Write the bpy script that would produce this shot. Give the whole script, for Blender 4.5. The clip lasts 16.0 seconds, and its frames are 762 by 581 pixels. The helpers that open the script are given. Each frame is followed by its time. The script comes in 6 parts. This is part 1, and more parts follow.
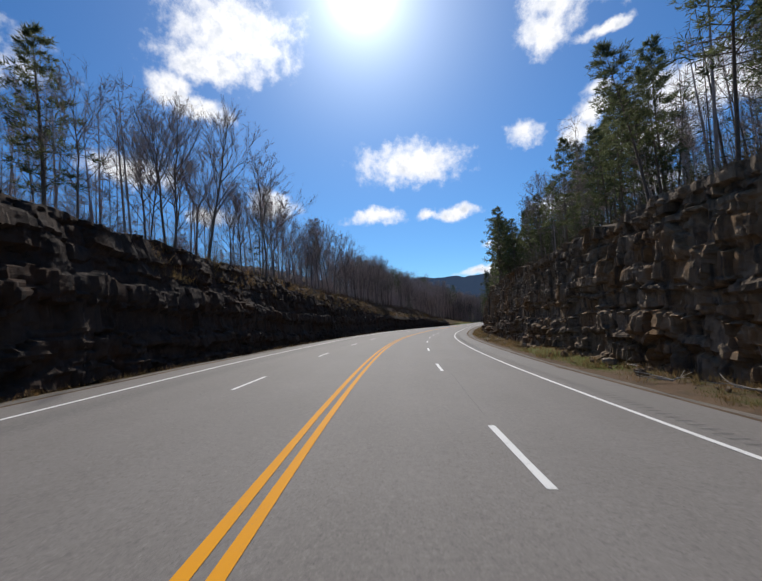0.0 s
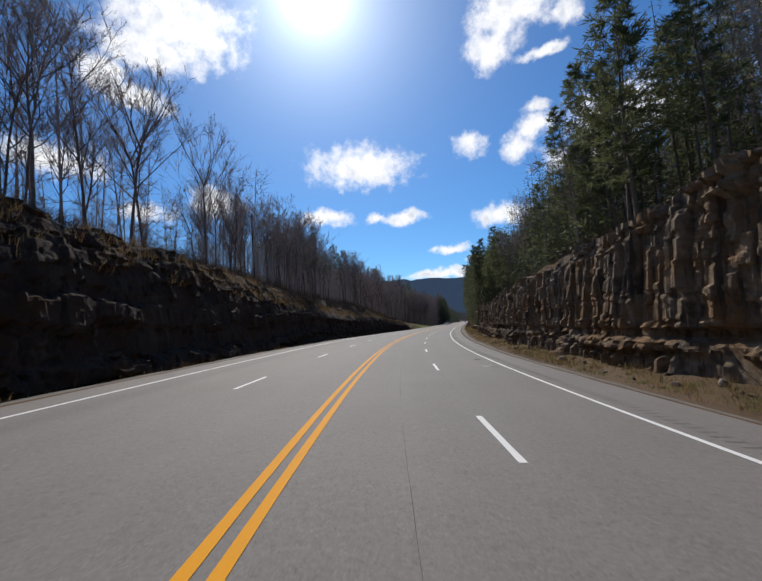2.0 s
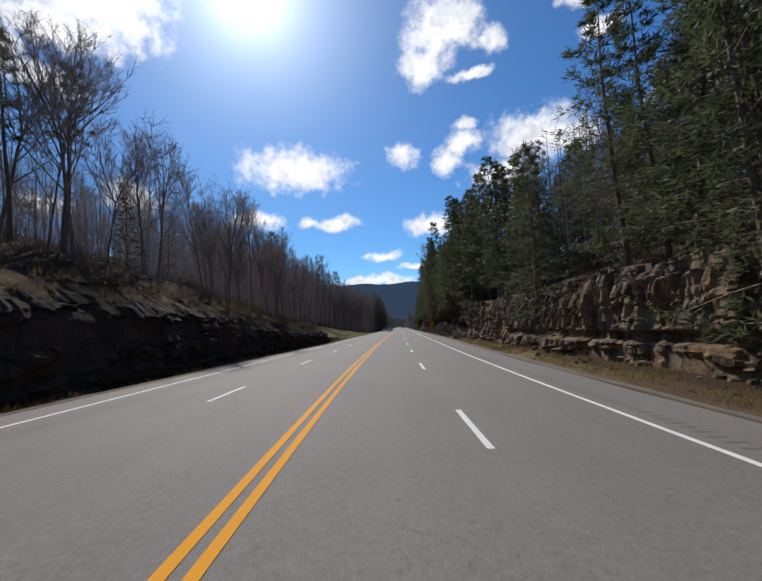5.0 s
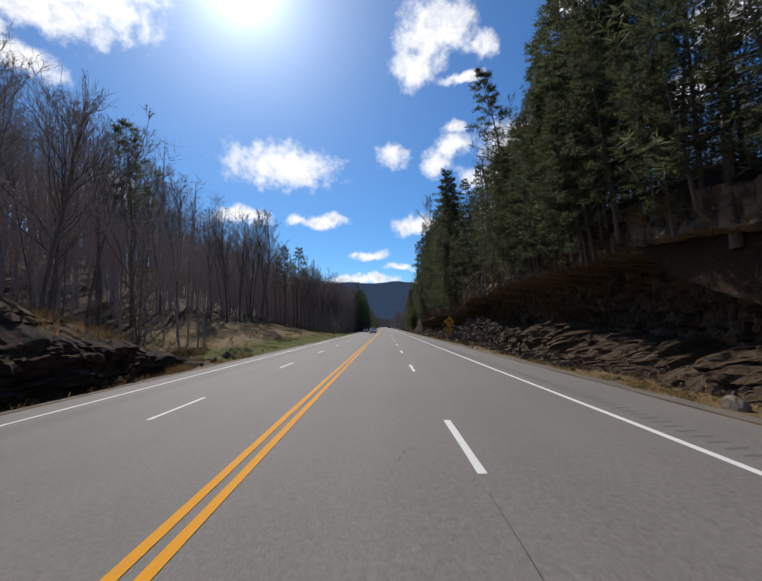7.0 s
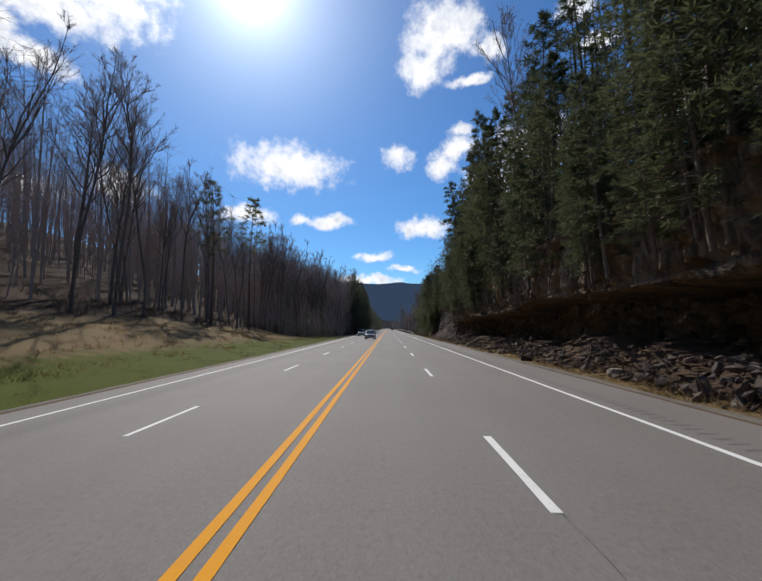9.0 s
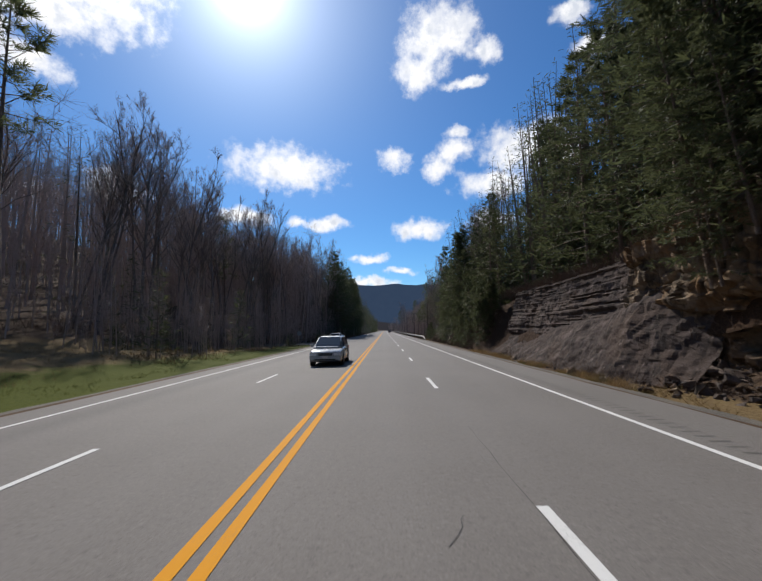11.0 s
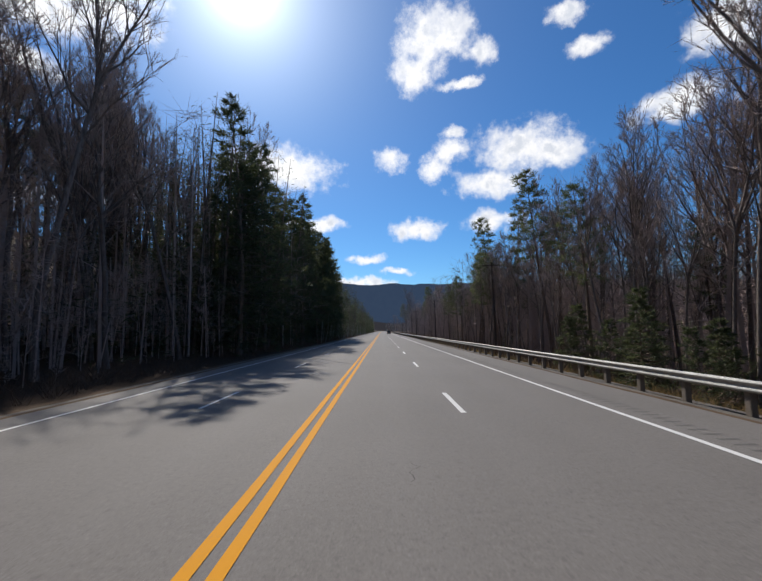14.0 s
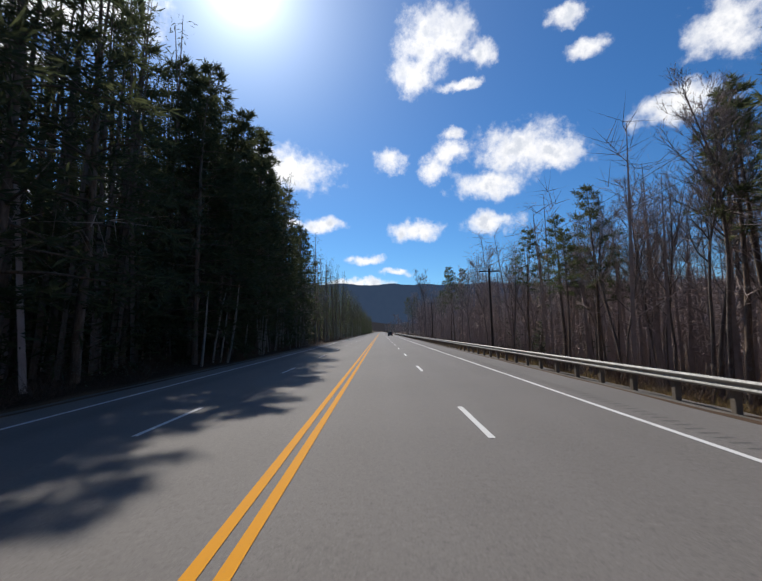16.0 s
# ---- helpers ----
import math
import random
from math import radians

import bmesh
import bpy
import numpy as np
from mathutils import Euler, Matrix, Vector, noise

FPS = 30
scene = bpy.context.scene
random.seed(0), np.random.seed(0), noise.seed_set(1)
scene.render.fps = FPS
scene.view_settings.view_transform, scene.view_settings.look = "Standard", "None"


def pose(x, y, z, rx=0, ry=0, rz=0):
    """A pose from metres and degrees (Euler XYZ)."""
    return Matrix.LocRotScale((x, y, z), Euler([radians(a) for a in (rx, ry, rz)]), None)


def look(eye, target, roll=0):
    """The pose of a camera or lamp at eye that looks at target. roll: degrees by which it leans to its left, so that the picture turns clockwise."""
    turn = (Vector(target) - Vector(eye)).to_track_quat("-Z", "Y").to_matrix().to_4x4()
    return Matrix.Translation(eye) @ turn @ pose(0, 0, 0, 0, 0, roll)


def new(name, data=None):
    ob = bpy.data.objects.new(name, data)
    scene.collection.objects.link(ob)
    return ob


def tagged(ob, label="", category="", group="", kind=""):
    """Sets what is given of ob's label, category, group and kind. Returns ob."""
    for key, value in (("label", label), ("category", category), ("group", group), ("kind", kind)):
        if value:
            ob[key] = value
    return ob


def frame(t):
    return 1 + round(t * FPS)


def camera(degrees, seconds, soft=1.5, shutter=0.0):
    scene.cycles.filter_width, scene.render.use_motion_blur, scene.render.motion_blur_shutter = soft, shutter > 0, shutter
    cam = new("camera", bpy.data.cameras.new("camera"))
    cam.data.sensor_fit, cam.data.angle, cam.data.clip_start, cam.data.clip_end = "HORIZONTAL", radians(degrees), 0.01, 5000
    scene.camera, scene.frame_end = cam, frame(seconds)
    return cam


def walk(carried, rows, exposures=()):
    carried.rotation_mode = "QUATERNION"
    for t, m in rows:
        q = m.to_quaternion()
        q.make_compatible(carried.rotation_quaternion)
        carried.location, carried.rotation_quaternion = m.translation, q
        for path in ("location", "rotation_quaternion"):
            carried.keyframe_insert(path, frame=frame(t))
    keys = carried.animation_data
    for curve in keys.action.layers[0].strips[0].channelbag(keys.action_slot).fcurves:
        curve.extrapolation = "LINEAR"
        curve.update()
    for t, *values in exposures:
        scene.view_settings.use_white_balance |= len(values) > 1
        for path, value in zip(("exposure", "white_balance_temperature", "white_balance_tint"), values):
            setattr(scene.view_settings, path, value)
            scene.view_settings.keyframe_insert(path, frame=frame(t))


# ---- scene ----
# ---------------------------------------------------------------- camera
cam = camera(88.0, 16.0, soft=1.5, shutter=0.05)
ROWS = [
    (0.0, pose(25.009, 4.038, 1.810, 95.147, 3.645, 20.338)),
    (0.5, pose(21.171, 15.395, 1.832, 95.216, 3.742, 18.673)),
    (1.0, pose(17.651, 26.909, 1.882, 95.262, 3.545, 16.638)),
    (1.5, pose(14.552, 38.408, 1.928, 95.298, 3.489, 14.715)),
    (2.0, pose(11.819, 50.147, 1.927, 95.125, 3.602, 12.741)),
    (2.5, pose(9.497, 62.091, 1.918, 95.020, 3.722, 10.943)),
    (3.0, pose(7.527, 74.038, 1.906, 94.961, 3.815, 9.076)),
    (3.5, pose(5.830, 85.589, 1.878, 95.030, 3.799, 7.220)),
    (4.0, pose(4.675, 97.313, 1.891, 95.321, 4.163, 5.696)),
    (4.5, pose(3.692, 109.714, 1.918, 95.466, 3.960, 4.119)),
    (5.0, pose(3.034, 122.265, 1.942, 95.422, 3.579, 2.875)),
    (5.5, pose(2.638, 134.787, 1.958, 95.379, 3.198, 1.850)),
    (6.0, pose(2.448, 147.283, 1.971, 95.336, 2.817, 1.049)),
    (6.5, pose(2.369, 159.770, 1.994, 95.293, 2.435, 0.734)),
    (7.0, pose(2.308, 172.246, 2.029, 95.250, 2.054, 0.660)),
    (7.5, pose(2.197, 184.741, 2.034, 95.260, 1.722, 0.745)),
    (8.0, pose(2.078, 197.289, 2.037, 95.329, 1.434, 0.842)),
    (8.5, pose(1.909, 209.638, 2.052, 95.514, 1.259, 0.942)),
    (9.0, pose(1.703, 222.045, 2.034, 95.456, 0.959, 1.008)),
    (9.5, pose(1.662, 234.704, 2.035, 95.528, 1.011, 0.946)),
    (10.0, pose(1.675, 247.577, 2.035, 95.601, 1.063, 0.836)),
    (10.5, pose(1.713, 260.585, 2.036, 95.674, 1.115, 0.690)),
    (11.0, pose(1.749, 273.644, 2.036, 95.747, 1.167, 0.525)),
    (11.5, pose(1.755, 286.674, 2.037, 95.820, 1.219, 0.355)),
    (12.0, pose(1.697, 299.600, 2.028, 95.727, 1.055, 0.202)),
    (12.5, pose(1.682, 312.414, 2.032, 95.751, 1.165, 0.285)),
    (13.0, pose(1.559, 325.219, 2.024, 95.791, 1.300, 0.207)),
    (13.5, pose(1.579, 338.064, 2.040, 95.869, 1.242, 0.272)),
    (14.0, pose(1.581, 350.910, 2.022, 95.799, 1.432, 0.134)),
    (14.5, pose(1.561, 363.527, 2.016, 95.766, 1.464, 0.064)),
    (15.0, pose(1.533, 376.440, 2.003, 95.783, 1.245, -0.063)),
    (15.5, pose(1.501, 389.228, 2.014, 95.885, 1.341, -0.131)),
    (16.0, pose(1.484, 401.924, 1.999, 95.903, 1.169, -0.050)),
]

walk(cam, ROWS)

# ---------------------------------------------------------------- world, sun, exposure
SUN_AZ, SUN_EL = 20.0, 41.5          # degrees left of the straight road, and above the horizon
scene.view_settings.exposure = 0.35


def heading(az, el):
    a, e = radians(az), radians(el)
    return Vector((-math.sin(a) * math.cos(e), math.cos(a) * math.cos(e), math.sin(e)))


class Tree:
    """Short way to write node trees."""

    def __init__(self, tree):
        self.t = tree
        tree.nodes.clear()

    def add(self, kind, ins=None, operation="", interpolation="", vector_type="", attribute=""):
        n = self.t.nodes.new(kind)
        if operation:
            n.operation = operation
        if interpolation:
            n.interpolation_type = interpolation
        if vector_type:
            n.vector_type = vector_type
        if attribute:
            n.attribute_name = attribute
        for k, v in (ins or {}).items():
            if hasattr(v, "is_output"):
                self.t.links.new(v, n.inputs[k])
            else:
                n.inputs[k].default_value = v
        return n

    def math(self, op, a, b=0.0, c=0.0, clamp=False):
        n = self.add("ShaderNodeMath", {0: a, 1: b, 2: c}, operation=op)
        n.use_clamp = clamp
        return n.outputs[0]

    def noise(self, vec, scale, detail=4.0, rough=0.55, lac=2.0):
        return self.add("ShaderNodeTexNoise", {"Vector": vec, "Scale": scale, "Detail": detail, "Roughness": rough, "Lacunarity": lac}).outputs[0]

    def smooth(self, v, a, b, lo=0.0, hi=1.0):
        return self.add("ShaderNodeMapRange", {0: v, 1: a, 2: b, 3: lo, 4: hi}, interpolation="SMOOTHSTEP").outputs[0]

    def mix(self, f, a, b, blend="MIX"):
        n = self.t.nodes.new("ShaderNodeMix")
        n.data_type, n.blend_type = "RGBA", blend
        for k, v in ((0, f), (6, a), (7, b)):
            if hasattr(v, "is_output"):
                self.t.links.new(v, n.inputs[k])
            else:
                n.inputs[k].default_value = (*v, 1.0) if k and len(v) == 3 else v
        return n.outputs[2]


# clouds: azimuth to the left, elevation (degrees), half width, half height
CLOUDS_LOW = ((14.1, 22.6, .132, .057), (-2.0, 24.0, .042, .033), (-8.1, 22.9, .040, .035), (-11.2, 26.8, .034, .017),
              (20.1, 15.7, .080, .023), (12.1, 15.3, .038, .015), (7.9, 15.2, .058, .018), (-5.4, 14.4, .067, .027),
              (2.1, 10.4, .047, .014), (-2.7, 8.6, .039, .009), (3.0, 6.9, .111, .014), (-16.5, 14.8, .070, .028),
              (35.1, 17.3, .056, .035), (43.2, 16.1, .061, .024), (52.7, 20.8, .090, .040))
CLOUDS_HIGH = ((-8.0, 37.7, .067, .062), (-6.0, 34.5, .059, .043), (-11.3, 38.1, .061, .056), (-13.2, 32.4, .048, .013),
               (-15.8, 35.7, .031, .033), (-20.4, 23.8, .105, .061), (-16.1, 20.1, .092, .037), (-24.7, 22.5, .070, .038),
               (-30.2, 33.4, .036, .023), (-27.9, 37.1, .038, .023), (39.3, 37.3, .138, .084), (42.7, 33.6, .110, .045),
               (47.6, 30.3, .050, .040), (44.1, 28.4, .062, .027), (-38.8, 24.5, .079, .035), (-44.0, 30.3, .062, .050),
               (-10.8, 24.5, .045, .034), (75, 30, .2, .08), (110, 35, .22, .1), (160, 28, .25, .09), (-90, 32, .22, .1),
               (-140, 26, .25, .08))


def build_world():
    w = bpy.data.worlds.new("world")
    scene.world = w
    w.use_nodes = True
    g = Tree(w.node_tree)
    d = g.add("ShaderNodeTexCoord").outputs["Generated"]
    sky = g.add("ShaderNodeTexSky")
    sky.sky_type, sky.sun_disc = "NISHITA", False
    sky.sun_elevation, sky.sun_rotation = radians(SUN_EL), radians(-SUN_AZ)
    sky.altitude, sky.air_density, sky.dust_density, sky.ozone_density = 300.0, 1.0, 0.15, 3.0
    # warp the direction a little, so that cloud outlines are ragged
    warp = g.add("ShaderNodeTexNoise", {"Vector": d, "Scale": 10.0, "Detail": 8.0, "Roughness": 0.62}).outputs[1]
    off = g.add("ShaderNodeVectorMath", {0: warp, 1: (0.5, 0.5, 0.5)}, operation="SUBTRACT").outputs[0]
    off = g.add("ShaderNodeVectorMath", {0: off, 3: 0.07}, operation="SCALE").outputs[0]
    wd = g.add("ShaderNodeVectorMath", {0: d, 1: off}, operation="ADD").outputs[0]
    near = None
    for az, el, a, b in CLOUDS_LOW + CLOUDS_HIGH:
        c = heading(az, el)
        turn = (-c).to_track_quat("-Z", "Y").to_euler()
        m = g.add("ShaderNodeMapping", {"Vector": wd, "Location": c, "Rotation": turn, "Scale": (a, b, 0.6)}, vector_type="TEXTURE")
        r = g.add("ShaderNodeVectorMath", {0: m.outputs[0]}, operation="LENGTH").outputs["Value"]
        near = r if near is None else g.math("SMOOTH_MIN", near, r, 0.25)
    fine = g.noise(d, 26.0, 9.0, 0.62)
    body = g.math("SUBTRACT", 1.12, near)
    body = g.math("ADD", body, g.math("MULTIPLY", g.math("SUBTRACT", fine, 0.5), 1.8))
    mask = g.smooth(body, -0.05, 0.85)
    # grey undersides where the cloud is thick, from the density itself
    under = g.noise(g.add("ShaderNodeVectorMath", {0: d, 1: (0, 0, 0.012)}, operation="ADD").outputs[0], 26.0, 6.0, 0.6)
    shade = g.math("MULTIPLY", g.smooth(under, 0.45, 0.66), g.smooth(body, 0.35, 0.95))
    cloud = g.mix(g.math("MULTIPLY", shade, 0.6), (0.98, 0.98, 1.0), (0.46, 0.53, 0.66))
    # aureole of the sun
    dot = g.add("ShaderNodeVectorMath", {0: d, 1: heading(SUN_AZ, SUN_EL + 1.0)}, operation="DOT_PRODUCT").outputs["Value"]
    dot = g.math("MAXIMUM", dot, 0.0)
    glow = 0.0
    for power, gain in ((1600.0, 3.0), (260.0, 0.5), (60.0, 0.34), (14.0, 0.10), (4.0, 0.022)):
        glow = g.math("ADD", glow, g.math("MULTIPLY", g.math("POWER", dot, power), gain))
    rich = g.add("ShaderNodeHueSaturation", {"Saturation": 1.16, "Value": 1.0, "Color": sky.outputs[0]}).outputs[0]
    rich = g.mix(1.0, rich, (0.61, 0.94, 1.17), "MULTIPLY")
    air = g.add("ShaderNodeBackground", {"Color": rich, "Strength": SKY})
    white = g.add("ShaderNodeBackground", {"Color": cloud, "Strength": CLOUD})
    both = g.add("ShaderNodeMixShader", {0: mask, 1: air.outputs[0], 2: white.outputs[0]})
    halo = g.add("ShaderNodeBackground", {"Color": (0.95, 0.98, 1.0, 1), "Strength": glow})
    total = g.add("ShaderNodeAddShader", {0: both.outputs[0], 1: halo.outputs[0]})
    g.add("ShaderNodeOutputWorld", {0: total.outputs[0]})


SKY, CLOUD = 0.071, 0.80
build_world()
sun = new("sun", bpy.data.lights.new("sun", "SUN"))
sun.data.energy, sun.data.angle, sun.data.color = 3.5, radians(0.55), (1.0, 0.95, 0.88)
sun.matrix_world = look((0, 0, 50), Vector((0, 0, 50)) - heading(SUN_AZ, SUN_EL))

# ---------------------------------------------------------------- materials
def material(name, rough=0.8, metal=0.0, spec=0.3):
    m = bpy.data.materials.new(name)
    m.use_nodes = True
    g = Tree(m.node_tree)
    g.b = g.add("ShaderNodeBsdfPrincipled", {"Roughness": rough, "Metallic": metal, "Specular IOR Level": spec})
    g.out = g.add("ShaderNodeOutputMaterial", {0: g.b.outputs[0]})
    g.obj = g.add("ShaderNodeTexCoord").outputs["Object"]
    g.geo = g.add("ShaderNodeNewGeometry").outputs
    g.pos = g.geo["Position"]
    return m, g


def wire(g, color=None, rough=None, bump=None, strength=0.4, dist=0.02):
    if color is not None:
        if hasattr(color, "is_output"):
            g.t.links.new(color, g.b.inputs["Base Color"])
        else:
            g.b.inputs["Base Color"].default_value = (*color, 1)
    if rough is not None:
        g.t.links.new(rough, g.b.inputs["Roughness"])
    if bump is not None:
        n = g.add("ShaderNodeBump", {"Height": bump, "Strength": strength, "Distance": dist})
        g.t.links.new(n.outputs[0], g.b.inputs["Normal"])


def mat_asphalt():
    m, g = material("asphalt", 0.8, spec=0.25)
    big = g.noise(g.pos, 0.2, 4.0)
    mid = g.noise(g.pos, 2.3, 6.0)
    grit = g.noise(g.pos, 34.0, 5.0, 0.8)
    lane = g.add("ShaderNodeAttribute", attribute="offset").outputs["Fac"]
    col = g.mix(g.smooth(big, 0.3, 0.7), (0.148, 0.134, 0.121), (0.164, 0.149, 0.135))
    col = g.mix(g.math("MULTIPLY", g.smooth(mid, 0.5, 0.8), 0.2), col, (0.100, 0.092, 0.085))
    # oil-darkened strip along the far edge, paler wheel tracks
    edge = g.math("ABSOLUTE", g.math("ADD", lane, 6.1))
    col = g.mix(g.math("MULTIPLY", g.smooth(g.math("ADD", edge, g.math("MULTIPLY", mid, 0.4)), 1.0, 0.15), 0.38), col, (0.085, 0.080, 0.078))
    track = g.math("PINGPONG", g.math("ADD", lane, 0.85), 0.9)
    col = g.mix(g.math("MULTIPLY", g.smooth(track, 0.25, 0.8), 0.10), col, (0.21, 0.195, 0.18))
    col = g.mix(g.math("MULTIPLY", g.smooth(grit, 0.52, 0.70), 0.6), col, (0.30, 0.275, 0.25))
    col = g.mix(g.math("MULTIPLY", g.smooth(grit, 0.47, 0.3), 0.7), col, (0.040, 0.037, 0.034))
    speck = g.noise(g.pos, 11.0, 4.0, 0.75)
    col = g.mix(g.math("MULTIPLY", g.smooth(speck, 0.54, 0.66), 0.35), col, (0.075, 0.068, 0.062))
    col = g.mix(g.math("MULTIPLY", g.smooth(speck, 0.45, 0.34), 0.30), col, (0.25, 0.228, 0.205))
    wire(g, col, None, grit, 0.5, 0.006)
    return m


def mat_paint(name, c, wear):
    m, g = material(name, 0.75, spec=0.12)
    fine = g.noise(g.pos, 40.0, 4.0, 0.7)
    big = g.noise(g.pos, 1.6, 5.0, 0.6)
    col = g.mix(g.smooth(g.math("ADD", fine, g.math("MULTIPLY", big, 0.6)), 0.86, 1.12, 0.0, wear), c, (0.14, 0.13, 0.12))
    wire(g, col, None, fine, 0.25, 0.004)
    return m


def mat_shoulder():
    m, g = material("gravel_shoulder", 0.9, spec=0.2)
    a, b = g.noise(g.pos, 0.8, 5.0), g.noise(g.pos, 38.0, 4.0, 0.75)
    col = g.mix(g.smooth(a, 0.35, 0.65), (0.105, 0.095, 0.082), (0.150, 0.130, 0.108))
    col = g.mix(g.math("MULTIPLY", g.smooth(b, 0.5, 0.72), 0.7), col, (0.27, 0.245, 0.21))
    col = g.mix(g.math("MULTIPLY", g.smooth(b, 0.45, 0.28), 0.6), col, (0.04, 0.035, 0.03))
    wire(g, col, None, b, 0.6, 0.02)
    return m


def mat_ground():
    """Leaf litter and dead grass; green strips come from an attribute of the sheet."""
    m, g = material("leaf_litter_ground", 0.95, spec=0.1)
    a, b, c = g.noise(g.pos, 0.12, 4.0), g.noise(g.pos, 1.1, 6.0, 0.65), g.noise(g.pos, 14.0, 6.0, 0.7)
    col = g.mix(g.smooth(a, 0.38, 0.62), (0.085, 0.052, 0.032), (0.120, 0.078, 0.048))
    col = g.mix(g.math("MULTIPLY", g.smooth(b, 0.45, 0.7), 0.6), col, (0.055, 0.043, 0.030))
    col = g.mix(g.math("MULTIPLY", g.smooth(c, 0.5, 0.75), 0.6), col, (0.20, 0.155, 0.11))
    # needle litter under trees, its colour darkened as well for their shade
    shaded_duff = g.add("ShaderNodeAttribute", attribute="shaded_duff").outputs["Fac"]
    dark = g.mix(g.smooth(c, 0.4, 0.7), (0.026, 0.015, 0.009), (0.075, 0.042, 0.024))
    col = g.mix(g.math("MULTIPLY", shaded_duff, 0.9), col, dark)
    hay = g.add("ShaderNodeAttribute", attribute="hay").outputs["Fac"]
    straw = g.mix(g.smooth(c, 0.35, 0.7), (0.130, 0.086, 0.040), (0.215, 0.155, 0.076))
    col = g.mix(g.smooth(g.math("ADD", hay, g.math("MULTIPLY", g.math("SUBTRACT", b, 0.5), 0.8)), 0.3, 0.75), col, straw)
    grass = g.add("ShaderNodeAttribute", attribute="turf").outputs["Fac"]
    grass = g.smooth(g.math("ADD", grass, g.math("MULTIPLY", g.math("SUBTRACT", b, 0.5), 0.9)), 0.35, 0.7)
    green = g.mix(g.smooth(c, 0.35, 0.7), (0.050, 0.064, 0.006), (0.095, 0.104, 0.014))
    wire(g, g.mix(grass, col, green), None, g.math("ADD", c, b), 0.7, 0.06)
    return m


def mat_rock(name, dark, lightc, rust):
    m, g = material(name, 0.95, spec=0.08)
    rnd = g.math("ADD", g.math("MULTIPLY", g.geo["Random Per Island"], 0.4), g.add("ShaderNodeAttribute", attribute="tone").outputs["Fac"])
    a, b, c = g.noise(g.pos, 0.45, 4.0), g.noise(g.pos, 2.6, 7.0, 0.62), g.noise(g.pos, 19.0, 6.0, 0.7)
    stretch = g.add("ShaderNodeMapping", {"Vector": g.pos, "Scale": (1.8, 1.8, 0.22)}).outputs[0]
    streak = g.noise(stretch, 1.6, 5.0, 0.6)
    col = g.mix(g.smooth(g.math("ADD", g.math("MULTIPLY", rnd, 0.36), g.math("MULTIPLY", b, 0.9)), 0.32, 0.85), dark, lightc)
    col = g.mix(g.math("MULTIPLY", g.smooth(a, 0.44, 0.64), 0.8), col, rust)
    och = g.noise(g.pos, 1.1, 5.0, 0.6)
    col = g.mix(g.math("MULTIPLY", g.smooth(och, 0.52, 0.68), 0.7), col, tuple(min(1.0, 1.35 * q) for q in lightc))
    col = g.mix(g.math("MULTIPLY", g.smooth(streak, 0.5, 0.66), 0.75), col, (0.035, 0.031, 0.028))
    seep = g.noise(g.add("ShaderNodeMapping", {"Vector": g.pos, "Scale": (2.6, 2.6, 0.10)}).outputs[0], 1.9, 4.0, 0.6)
    col = g.mix(g.math("MULTIPLY", g.smooth(seep, 0.66, 0.74), 0.55), col, tuple(min(1.0, 2.8 * q + 0.03) for q in lightc))
    col = g.mix(g.math("MULTIPLY", g.smooth(c, 0.62, 0.78), 0.3), col, tuple(min(1.0, 2.2 * q + 0.02) for q in lightc))
    earth = g.add("ShaderNodeAttribute", attribute="soil").outputs["Fac"]
    earth = g.smooth(g.math("ADD", earth, g.math("MULTIPLY", g.math("SUBTRACT", b, 0.5), 0.9)), 0.35, 0.75)
    col = g.mix(g.math("MULTIPLY", earth, 0.85), col, g.mix(g.smooth(c, 0.4, 0.7), (0.058, 0.036, 0.022), (0.135, 0.090, 0.052)))
    wire(g, col, None, g.math("ADD", b, g.math("MULTIPLY", c, 0.45)), 0.9, 0.09)
    return m


def mat_bark(name, c1, c2):
    m, g = material(name, 0.9, spec=0.15)
    s = g.add("ShaderNodeMapping", {"Vector": g.obj, "Scale": (1, 1, 0.2)}).outputs[0]
    a, b = g.noise(s, 14.0, 5.0, 0.7), g.noise(g.obj, 1.2, 3.0)
    rnd = g.add("ShaderNodeObjectInfo").outputs["Random"]
    col = g.mix(g.smooth(a, 0.35, 0.68), c1, c2)
    col = g.mix(g.math("MULTIPLY", g.smooth(b, 0.55, 0.7), 0.35), col, (0.23, 0.22, 0.20))
    col = g.mix(g.math("MULTIPLY", rnd, 0.4), col, (0.09, 0.074, 0.062))
    wire(g, col, None, a, 0.7, 0.03)
    return m


def mat_needles(name, c1, c2):
    m, g = material(name, 0.65, spec=0.25)
    rnd = g.geo["Random Per Island"]
    tree = g.add("ShaderNodeObjectInfo").outputs["Random"]
    n = g.noise(g.obj, 0.8, 3.0)
    col = g.mix(rnd, c1, c2)
    col = g.mix(g.math("MULTIPLY", g.smooth(n, 0.45, 0.65), 0.5), col, (0.050, 0.062, 0.028))
    col = g.mix(g.math("MULTIPLY", tree, 0.35), col, (0.085, 0.085, 0.032))
    wire(g, col)
    lit = g.add("ShaderNodeBsdfTranslucent", {"Color": col})
    both = g.add("ShaderNodeMixShader", {0: 0.5, 1: g.b.outputs[0], 2: lit.outputs[0]})
    g.t.links.new(both.outputs[0], g.out.inputs[0])
    return m


